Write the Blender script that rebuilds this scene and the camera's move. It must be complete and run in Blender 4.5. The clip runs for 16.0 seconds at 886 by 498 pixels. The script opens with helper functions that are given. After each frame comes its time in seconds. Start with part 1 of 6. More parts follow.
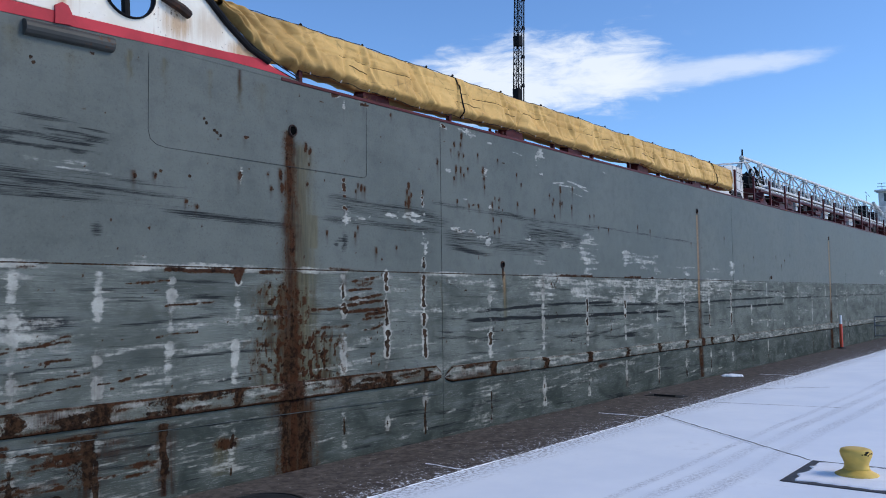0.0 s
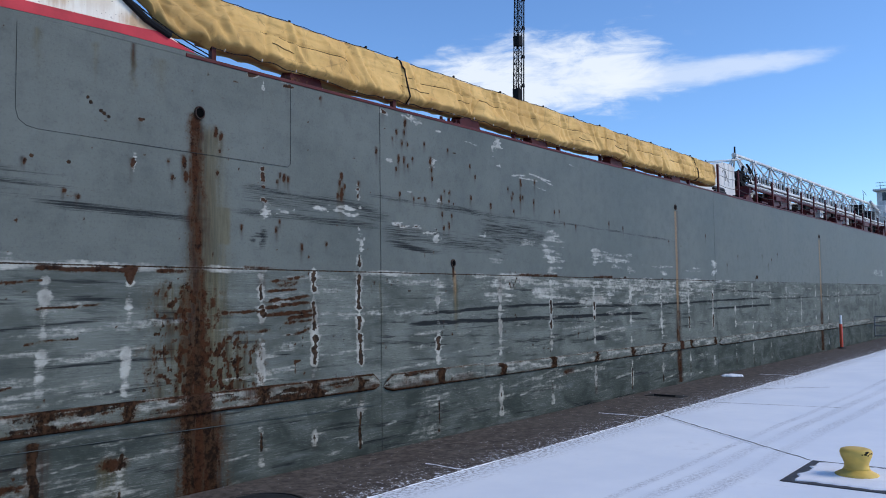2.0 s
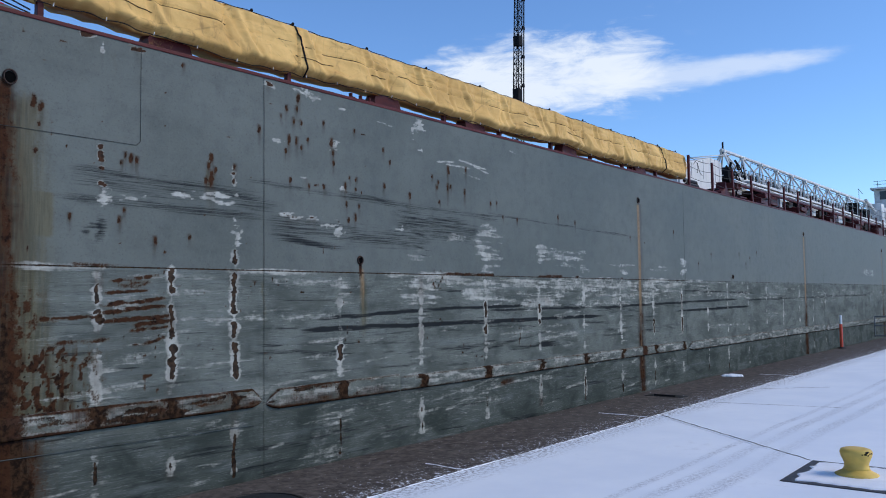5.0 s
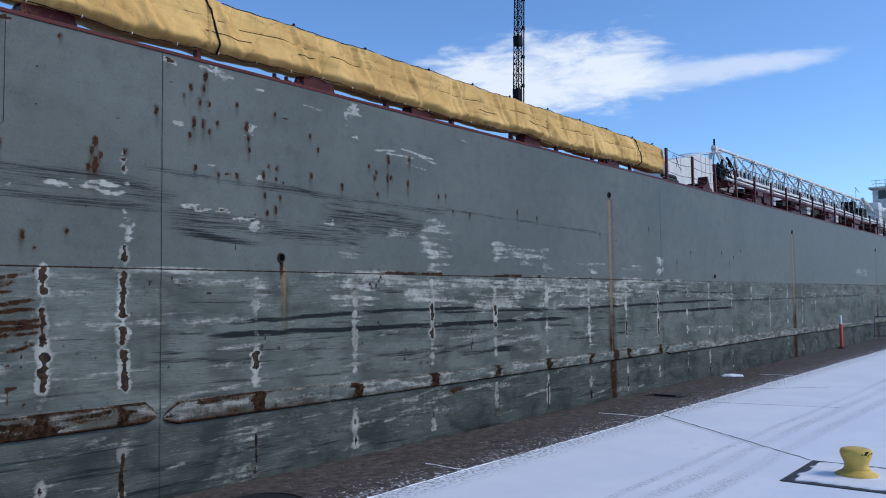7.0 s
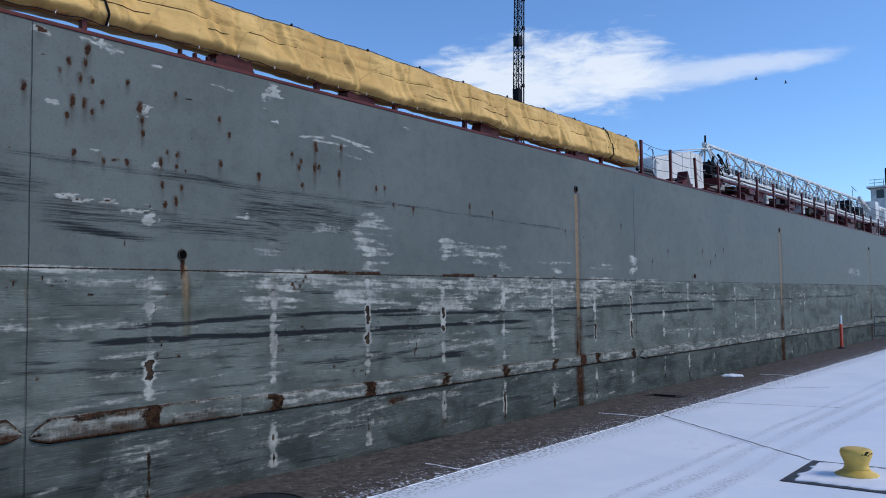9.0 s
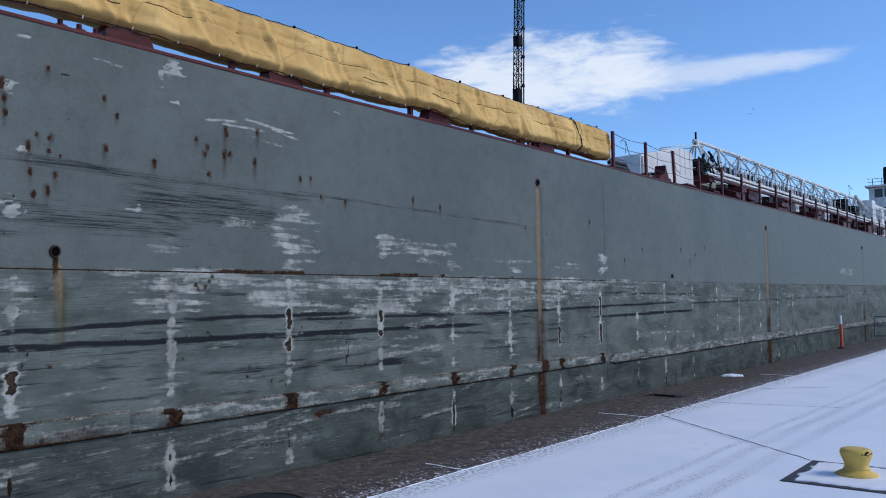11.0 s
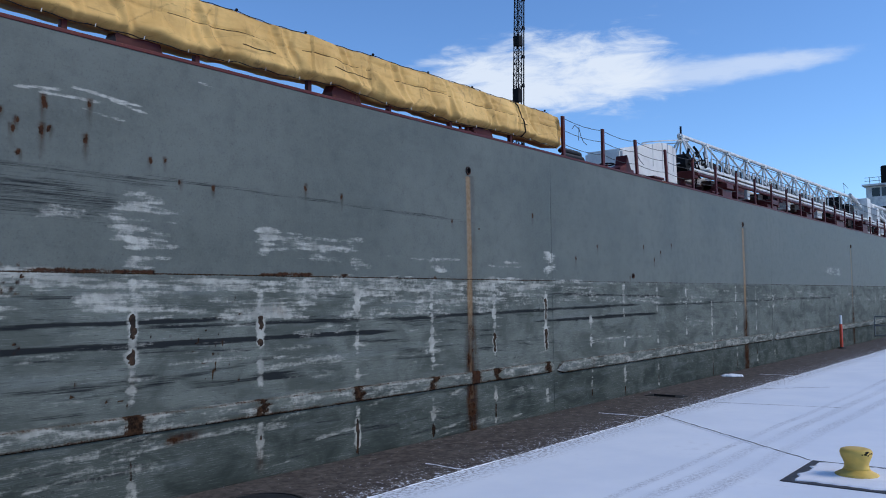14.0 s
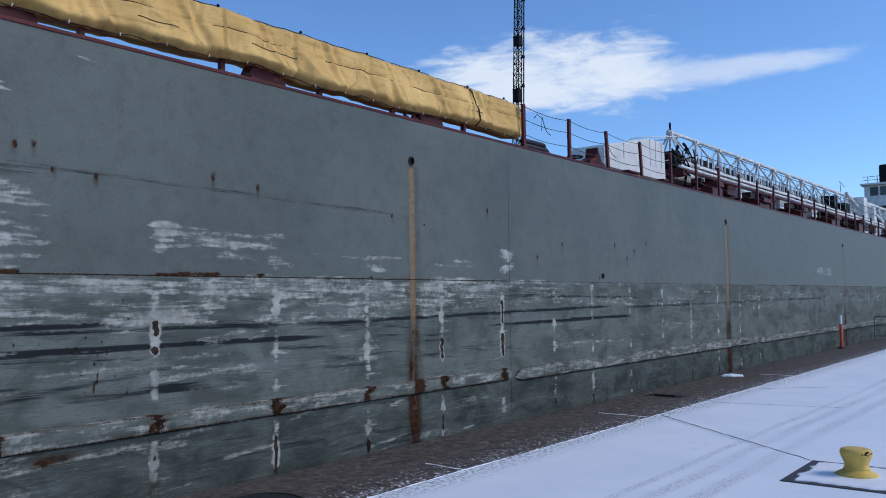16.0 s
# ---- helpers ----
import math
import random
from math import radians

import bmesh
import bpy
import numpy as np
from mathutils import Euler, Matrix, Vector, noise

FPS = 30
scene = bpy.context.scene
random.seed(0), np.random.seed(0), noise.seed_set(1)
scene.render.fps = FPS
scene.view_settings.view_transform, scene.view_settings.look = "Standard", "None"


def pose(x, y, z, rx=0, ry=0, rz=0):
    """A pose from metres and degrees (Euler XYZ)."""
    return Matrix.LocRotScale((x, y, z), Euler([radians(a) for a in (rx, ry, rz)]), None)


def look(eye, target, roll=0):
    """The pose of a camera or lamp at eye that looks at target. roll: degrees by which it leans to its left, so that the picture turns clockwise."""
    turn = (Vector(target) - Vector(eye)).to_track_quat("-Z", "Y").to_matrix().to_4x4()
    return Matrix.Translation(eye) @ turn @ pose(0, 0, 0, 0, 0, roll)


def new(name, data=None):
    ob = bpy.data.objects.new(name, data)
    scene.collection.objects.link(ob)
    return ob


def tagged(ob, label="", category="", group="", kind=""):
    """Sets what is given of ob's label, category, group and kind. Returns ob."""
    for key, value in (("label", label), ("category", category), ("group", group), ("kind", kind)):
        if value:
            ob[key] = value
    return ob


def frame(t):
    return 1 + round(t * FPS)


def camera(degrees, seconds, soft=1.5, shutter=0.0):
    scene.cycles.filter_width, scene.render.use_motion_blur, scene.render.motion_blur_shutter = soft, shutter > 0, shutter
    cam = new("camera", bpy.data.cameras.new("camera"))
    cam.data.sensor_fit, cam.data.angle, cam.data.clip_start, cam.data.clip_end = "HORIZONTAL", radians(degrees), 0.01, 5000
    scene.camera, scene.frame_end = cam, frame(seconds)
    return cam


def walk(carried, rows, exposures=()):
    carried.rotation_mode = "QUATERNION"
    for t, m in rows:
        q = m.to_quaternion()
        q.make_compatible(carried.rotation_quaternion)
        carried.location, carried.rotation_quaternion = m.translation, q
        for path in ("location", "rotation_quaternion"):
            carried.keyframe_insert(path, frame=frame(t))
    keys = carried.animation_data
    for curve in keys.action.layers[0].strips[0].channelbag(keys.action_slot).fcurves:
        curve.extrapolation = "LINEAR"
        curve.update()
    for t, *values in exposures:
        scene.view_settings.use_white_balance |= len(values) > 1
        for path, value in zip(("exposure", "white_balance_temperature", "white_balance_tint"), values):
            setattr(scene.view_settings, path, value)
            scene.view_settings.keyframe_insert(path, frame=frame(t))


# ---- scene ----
cam = camera(56.8, 16.0, soft=1.0)
VIEW = pose(0, 0, 2.26, 93.4715, 0.7434, -51.5892)
walk(cam, [(0, VIEW), (16, VIEW)], exposures=[(0, 0.10, 6400, 10), (8, 0.01, 6290, 10), (16, -0.08, 6180, 10)])

# world, sun
SUN_ELEV, SUN_AZ = radians(38), radians(-62)
world = bpy.data.worlds.new("sky")
scene.world = world
world.use_nodes = True
wn = world.node_tree
sky = wn.nodes.new("ShaderNodeTexSky")
sky.sky_type, sky.sun_disc = "NISHITA", False
sky.sun_elevation, sky.sun_rotation = SUN_ELEV, radians(90) - SUN_AZ
sky.air_density, sky.dust_density, sky.ozone_density = 0.9, 0.0, 8.0
wn.nodes["Background"].inputs["Strength"].default_value = 0.18
wn.links.new(sky.outputs[0], wn.nodes["Background"].inputs["Color"])
sun_data = bpy.data.lights.new("sun", "SUN")
sun_data.energy, sun_data.angle, sun_data.color = 1.9, radians(24), (1.0, 0.89, 0.75)
sun = new("sun", sun_data)
sun.matrix_world = look((60 * math.cos(SUN_AZ), 60 * math.sin(SUN_AZ), 60 * math.tan(SUN_ELEV)), (0, 0, 0))

# plan, in metres: x along the lock, y across it, z up from the quay
HULL_Y = 8.62          # near side of the ship
EDGE_Y = 8.44          # lip of the quay
SNOW_Y = 6.60          # joint between bare coping and snow
BEAM = 22.6
DECK_Z = 5.30
SEAM_Z = 2.69
BUTTS = (10.85, 25.2, 39.7, 54.2, 68.7, 83.2)


# ---- node helpers ----
class Nodes:
    """A short way to write node materials."""

    def __init__(self, name):
        self.mat = bpy.data.materials.new(name)
        self.mat.use_nodes = True
        self.tree = self.mat.node_tree
        self.bsdf = self.tree.nodes["Principled BSDF"]
        self.out = self.tree.nodes["Material Output"]

    def put(self, socket, value):
        if isinstance(value, bpy.types.NodeSocket):
            self.tree.links.new(value, socket)
        elif value is not None:
            if isinstance(value, tuple) and len(value) == 3 and socket.type == "RGBA":
                value = (*value, 1)
            socket.default_value = value

    def node(self, kind, out=0, **inputs):
        n = self.tree.nodes.new(kind)
        for key, value in inputs.items():
            self.put(n.inputs[int(key[1:])] if key[0] == "i" and key[1:].isdigit() else n.inputs[key.replace("_", " ")], value)
        return n.outputs[out]

    def coord(self, which="Object"):
        return self.tree.nodes.new("ShaderNodeTexCoord").outputs[which]

    def mapped(self, vec, scale=(1, 1, 1), loc=(0, 0, 0), rot=(0, 0, 0)):
        return self.node("ShaderNodeMapping", Vector=vec, Scale=scale, Location=loc, Rotation=rot)

    def noise(self, vec, scale, detail=4, rough=0.55, distort=0.0):
        return self.node("ShaderNodeTexNoise", Vector=vec, Scale=scale, Detail=detail, Roughness=rough, Distortion=distort)

    def math(self, op, a, b=None, c=None, clamp=False):
        n = self.tree.nodes.new("ShaderNodeMath")
        n.operation, n.use_clamp = op, clamp
        for i, v in enumerate((a, b, c)):
            self.put(n.inputs[i], v)
        return n.outputs[0]

    def ramp(self, value, lo, hi, a=0.0, b=1.0):
        n = self.tree.nodes.new("ShaderNodeMapRange")
        n.interpolation_type = "SMOOTHSTEP"
        for i, v in enumerate((value, lo, hi, a, b)):
            self.put(n.inputs[i], v)
        return n.outputs[0]

    def mix(self, fac, a, b):
        n = self.tree.nodes.new("ShaderNodeMix")
        n.data_type = "RGBA"
        self.put(n.inputs["Factor"], fac)
        self.put(n.inputs[6], a)
        self.put(n.inputs[7], b)
        return n.outputs[2]

    def attr(self, name):
        n = self.tree.nodes.new("ShaderNodeAttribute")
        n.attribute_name = name
        return n.outputs["Fac"]

    def split(self, vec):
        n = self.tree.nodes.new("ShaderNodeSeparateXYZ")
        self.put(n.inputs[0], vec)
        return n.outputs

    def bump(self, height, strength=0.3, distance=0.01):
        return self.node("ShaderNodeBump", Height=height, Strength=strength, Distance=distance)

    def done(self, color, rough=0.6, metal=0.0, normal=None, spec=None):
        self.put(self.bsdf.inputs["Base Color"], color)
        self.put(self.bsdf.inputs["Roughness"], rough)
        self.put(self.bsdf.inputs["Metallic"], metal)
        if normal is not None:
            self.put(self.bsdf.inputs["Normal"], normal)
        if spec is not None:
            self.put(self.bsdf.inputs["Specular IOR Level"], spec)
        return self.mat


def painted(name, color, wear=0.35, rust=(0.11, 0.045, 0.02), rough=0.5, scale=1.0):
    """Painted steel with dulled patches, grime and rust spots."""
    k = Nodes(name)
    p = k.coord()
    big, fine = k.noise(p, 1.7 * scale, 5), k.noise(p, 21 * scale, 6, 0.65)
    dark = tuple(c * 0.6 for c in color)
    base = k.mix(k.ramp(big, 0.3, 0.7), dark, color)
    base = k.mix(k.math("MULTIPLY", fine, 0.35), base, tuple(min(1, c * 1.25) for c in color))
    spots = k.ramp(k.math("ADD", k.math("MULTIPLY", big, 0.5), k.math("MULTIPLY", fine, 0.6)), 0.76 - 0.25 * wear, 0.84 - 0.2 * wear)
    base = k.mix(spots, base, k.mix(fine, rust, tuple(2.2 * c for c in rust)))
    return k.done(base, k.math("ADD", k.math("MULTIPLY", spots, 0.3), rough), 0.0, k.bump(fine, 0.25, 0.004), 0.2)


def cloth_material():
    """Stiff yellow canvas: sharp crumples, broken darker lines along folds, brown weather stains."""
    k = Nodes("yellow_tarpaulin")
    p = k.coord()
    x, y, z = k.split(p)
    big, fine = k.noise(p, 0.9, 6, 0.6), k.noise(k.mapped(p, (1, 1, 2)), 9, 6, 0.6)

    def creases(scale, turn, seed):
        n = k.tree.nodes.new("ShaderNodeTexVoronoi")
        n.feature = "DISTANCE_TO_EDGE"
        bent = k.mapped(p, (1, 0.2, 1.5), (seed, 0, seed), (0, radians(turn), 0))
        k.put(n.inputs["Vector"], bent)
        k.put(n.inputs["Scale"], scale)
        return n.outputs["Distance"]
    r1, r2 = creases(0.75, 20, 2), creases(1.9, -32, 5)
    col = k.mix(k.ramp(big, 0.3, 0.72), (0.55, 0.320, 0.095), (0.81, 0.505, 0.17))
    col = k.mix(k.ramp(fine, 0.5, 0.75, 0, 0.22), col, (0.32, 0.19, 0.065))
    # broken darker brown lines where the crumples meet
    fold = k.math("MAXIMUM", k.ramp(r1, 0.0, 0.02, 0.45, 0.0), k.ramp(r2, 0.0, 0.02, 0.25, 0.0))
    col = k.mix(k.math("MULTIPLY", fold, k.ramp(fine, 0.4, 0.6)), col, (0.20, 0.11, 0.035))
    stain = k.ramp(k.noise(k.mapped(p, (1.3, 1, 0.5)), 2.6, 5, 0.7), 0.58, 0.72, 0, 0.55)
    col = k.mix(stain, col, (0.15, 0.092, 0.042))
    weather = k.ramp(k.math("ADD", x, k.math("MULTIPLY", big, 2.0)), 10.6, 8.0, 0, 0.5)
    col = k.mix(weather, col, (0.25, 0.150, 0.052))
    drips = k.ramp(k.noise(k.mapped(p, (5, 1, 0.35)), 1.6, 5, 0.65), 0.58, 0.70, 0, 0.35)
    col = k.mix(drips, col, (0.30, 0.18, 0.065))
    weave = k.noise(p, 160, 2)
    crumple = k.math("ADD", k.math("MULTIPLY", k.ramp(r1, 0.0, 0.30), 0.5), k.math("MULTIPLY", k.ramp(r2, 0.0, 0.3), 0.22))
    crumple = k.math("ADD", crumple, k.math("ADD", k.math("MULTIPLY", fine, 0.05), k.math("MULTIPLY", weave, 0.006)))
    return k.done(col, 0.7, 0.0, k.bump(crumple, 0.8, 0.09), 0.25)


def hull_material():
    """Grey ship's paint: the attributes white, rust and dark say where scrapes, rust and rubber marks lie."""
    k = Nodes("hull_paint")
    p = k.coord()
    x, y, z = k.split(p)
    streak = k.noise(k.mapped(p, (1.2, 1, 9)), 3.2, 7, 0.65)
    hair = k.noise(k.mapped(p, (0.45, 1, 20), (0, 0, 0), (0, radians(2), 0)), 3.0, 7, 0.72)
    fine = k.noise(p, 38, 7, 0.68)
    drip = k.noise(k.mapped(p, (7, 1, 0.5)), 3.0, 5, 0.6)
    big = k.noise(p, 0.55, 5, 0.55)
    mott = k.noise(p, 4.2, 6, 0.62)
    low = k.ramp(z, 2.74, 2.62)
    foot = k.ramp(z, 1.0, 0.75)
    cloud = k.noise(k.mapped(p, (0.8, 1, 1.3), (6, 0, 3), (0, radians(-8), 0)), 1.3, 6, 0.58, 0.8)
    area = k.ramp(k.noise(p, 0.8, 3, 0.5), 0.42, 0.6)
    col = k.mix(k.ramp(big, 0.3, 0.7), (0.096, 0.106, 0.093), (0.129, 0.141, 0.125))
    col = k.mix(k.ramp(drip, 0.45, 0.8, 0, 0.25), col, (0.117, 0.129, 0.118))
    col = k.mix(k.ramp(mott, 0.42, 0.75, 0, 0.3), col, (0.052, 0.060, 0.058))
    col = k.mix(k.ramp(fine, 0.52, 0.72, 0, 0.38), col, (0.040, 0.046, 0.044))
    col = k.mix(k.ramp(fine, 0.46, 0.3, 0, 0.3), col, (0.150, 0.164, 0.150))
    # the lower strakes: older, greener paint, clouded by rubbing
    old = k.mix(k.ramp(cloud, 0.32, 0.66), (0.074, 0.083, 0.071), (0.154, 0.167, 0.145))
    old = k.mix(k.ramp(mott, 0.5, 0.75, 0, 0.4), old, (0.042, 0.051, 0.047))
    col = k.mix(k.math("MULTIPLY", low, 0.8), col, old)
    col = k.mix(k.math("MULTIPLY", foot, 0.85), col, k.mix(k.ramp(cloud, 0.35, 0.62), (0.034, 0.042, 0.036), (0.078, 0.089, 0.077)))
    rubbed = k.math("MULTIPLY", low, k.math("ADD", 0.2, k.math("MULTIPLY", area, 0.8)))
    col = k.mix(k.math("MULTIPLY", k.ramp(hair, 0.56, 0.70, 0, 0.35), k.math("ADD", 0.08, rubbed)), col, (0.18, 0.196, 0.19))
    col = k.mix(k.math("MULTIPLY", k.ramp(hair, 0.41, 0.28, 0, 0.4), k.math("ADD", 0.08, rubbed)), col, (0.030, 0.036, 0.037))
    brush = k.noise(k.mapped(p, (0.5, 1, 3.2), (4, 0, 1)), 1.6, 6, 0.6)
    side = k.math("ADD", 0.15, k.math("MULTIPLY", low, 0.7))
    col = k.mix(k.math("MULTIPLY", k.ramp(brush, 0.52, 0.72, 0, 0.5), side), col, (0.16, 0.176, 0.17))
    col = k.mix(k.math("MULTIPLY", k.ramp(brush, 0.47, 0.3, 0, 0.6), side), col, (0.038, 0.046, 0.044))
    slant = k.noise(k.mapped(p, (0.5, 1, 9), (2, 0, 5), (0, radians(13), 0)), 2.2, 6, 0.7)
    col = k.mix(k.math("MULTIPLY", k.ramp(slant, 0.57, 0.70, 0, 0.6), rubbed), col, (0.20, 0.212, 0.20))
    col = k.mix(k.math("MULTIPLY", k.ramp(slant, 0.40, 0.28, 0, 0.55), rubbed), col, (0.028, 0.034, 0.034))
    wire = k.noise(k.mapped(p, (0.9, 1, 48), (9, 0, 2), (0, radians(-3), 0)), 2.4, 5, 0.75)
    col = k.mix(k.math("MULTIPLY", k.ramp(wire, 0.61, 0.70, 0, 0.6), rubbed), col, (0.25, 0.262, 0.25))
    col = k.mix(k.math("MULTIPLY", k.ramp(wire, 0.38, 0.30, 0, 0.7), rubbed), col, (0.022, 0.026, 0.026))
    thin = k.noise(k.mapped(p, (1.6, 1, 70), (3, 0, 8), (0, radians(4), 0)), 2.6, 4, 0.8)
    rubbed2 = k.math("MULTIPLY", low, k.ramp(cloud, 0.36, 0.56, 0.15, 1.0))
    col = k.mix(k.math("MULTIPLY", k.ramp(thin, 0.585, 0.64, 0, 0.75), rubbed2), col, (0.27, 0.28, 0.265))
    col = k.mix(k.math("MULTIPLY", k.ramp(thin, 0.41, 0.36, 0, 0.8), rubbed2), col, (0.020, 0.023, 0.023))
    olive = k.ramp(k.math("ADD", k.attr("olive"), k.math("MULTIPLY", k.math("SUBTRACT", fine, 0.5), 0.4)), 0.1, 0.9)
    col = k.mix(k.math("MULTIPLY", olive, 0.72), col, k.mix(k.ramp(drip, 0.35, 0.65), (0.060, 0.052, 0.024), (0.115, 0.100, 0.052)))
    deep = k.noise(p, 14, 6, 0.7)
    grain = k.math("ADD", k.math("MULTIPLY", k.math("SUBTRACT", streak, 0.5), 2.0), k.math("MULTIPLY", k.math("SUBTRACT", deep, 0.5), 1.5))
    grain = k.math("ADD", grain, k.math("MULTIPLY", k.math("SUBTRACT", hair, 0.5), 0.7))
    scratch = k.math("ADD", k.math("MULTIPLY", k.math("SUBTRACT", hair, 0.5), 1.9), k.math("MULTIPLY", k.math("SUBTRACT", thin, 0.5), 0.9))
    scratch = k.math("MULTIPLY", k.math("MULTIPLY", scratch, 1.6), k.ramp(k.attr("dark"), 0.02, 0.4))
    dark = k.ramp(k.math("ADD", k.math("MULTIPLY", k.attr("dark"), 1.35), scratch), 0.2, 1.1, 0, 0.94)
    col = k.mix(dark, col, (0.016, 0.018, 0.020))
    here = k.ramp(k.attr("white"), 0.05, 0.45)
    white = k.ramp(k.math("ADD", k.math("MULTIPLY", k.attr("white"), 1.2), k.math("MULTIPLY", grain, here)), 0.25, 1.1)
    col = k.mix(k.math("MULTIPLY", white, 0.8), col, k.mix(k.ramp(mott, 0.3, 0.7), (0.27, 0.268, 0.235), (0.53, 0.518, 0.452)))
    flow = k.noise(k.mapped(p, (30, 1, 1.2)), 2.0, 5, 0.65)
    stain = k.math("ADD", k.attr("stain"), k.math("MULTIPLY", k.math("SUBTRACT", flow, 0.5), k.math("MULTIPLY", k.attr("stain"), 1.1)))
    col = k.mix(k.ramp(stain, 0.02, 0.95, 0, 0.93), col, k.mix(k.ramp(k.math("ADD", k.math("MULTIPLY", flow, 0.5), k.math("MULTIPLY", deep, 0.5)), 0.38, 0.64), (0.016, 0.007, 0.005), (0.050, 0.022, 0.013)))
    tan = k.ramp(k.math("ADD", k.attr("tan"), k.math("MULTIPLY", k.math("SUBTRACT", drip, 0.5), 0.5)), 0.2, 0.75, 0, 0.85)
    col = k.mix(tan, col, k.mix(k.ramp(k.math("ADD", k.math("MULTIPLY", deep, 0.6), k.math("MULTIPLY", flow, 0.4)), 0.4, 0.6), (0.20, 0.125, 0.062), (0.27, 0.185, 0.110)))
    speck = k.math("ADD", k.math("MULTIPLY", k.math("SUBTRACT", fine, 0.5), 1.5), k.math("MULTIPLY", k.math("SUBTRACT", drip, 0.5), 0.5))
    speck = k.math("ADD", speck, k.math("MULTIPLY", k.math("SUBTRACT", mott, 0.5), 0.5))
    rusty = k.math("MULTIPLY", k.attr("rust"), 1.3)
    rust = k.ramp(k.math("ADD", rusty, speck), 0.36, 0.74, 0, 0.95)
    halo = k.ramp(k.math("ADD", rusty, k.math("MULTIPLY", speck, 0.7)), 0.10, 0.6, 0, 0.5)
    col = k.mix(halo, col, (0.082, 0.052, 0.028))
    rcol = k.mix(k.ramp(deep, 0.34, 0.52), (0.012, 0.007, 0.006), (0.042, 0.018, 0.010))
    rcol = k.mix(k.ramp(k.math("ADD", k.math("MULTIPLY", deep, 0.5), k.math("MULTIPLY", fine, 0.5)), 0.5, 0.66, 0, 0.7), rcol, (0.066, 0.030, 0.015))
    col = k.mix(rust, col, rcol)
    pit = k.ramp(k.math("ADD", k.math("MULTIPLY", k.attr("pit"), 1.2), k.math("MULTIPLY", speck, 0.8)), 0.48, 0.72, 0, 0.96)
    col = k.mix(pit, col, k.mix(k.ramp(deep, 0.4, 0.62), (0.014, 0.009, 0.007), (0.050, 0.027, 0.015)))
    lump = k.math("SUBTRACT", k.math("ADD", k.math("MULTIPLY", fine, 0.4), k.math("MULTIPLY", hair, 0.3)), k.math("ADD", k.math("MULTIPLY", k.math("MAXIMUM", rust, pit), 0.6), k.math("MULTIPLY", white, 0.25)))
    lump = k.math("ADD", lump, k.math("MULTIPLY", k.math("MULTIPLY", rust, deep), 1.0))
    worn = k.math("MAXIMUM", k.math("MAXIMUM", k.math("MAXIMUM", rust, pit), dark), k.math("MAXIMUM", k.math("MULTIPLY", halo, 0.9), k.math("MULTIPLY", k.attr("stain"), 0.8)))
    rough = k.math("ADD", k.math("MULTIPLY", k.math("MAXIMUM", worn, k.math("MULTIPLY", low, 0.5)), 0.3), k.ramp(big, 0.3, 0.7, 0.48, 0.58))
    gloss = k.math("MULTIPLY", k.ramp(worn, 0.0, 0.8, 0.15, 0.03), k.math("SUBTRACT", 1.0, k.math("MULTIPLY", low, 0.85)))
    return k.done(col, rough, 0.0, k.bump(lump, 0.5, 0.007), gloss)


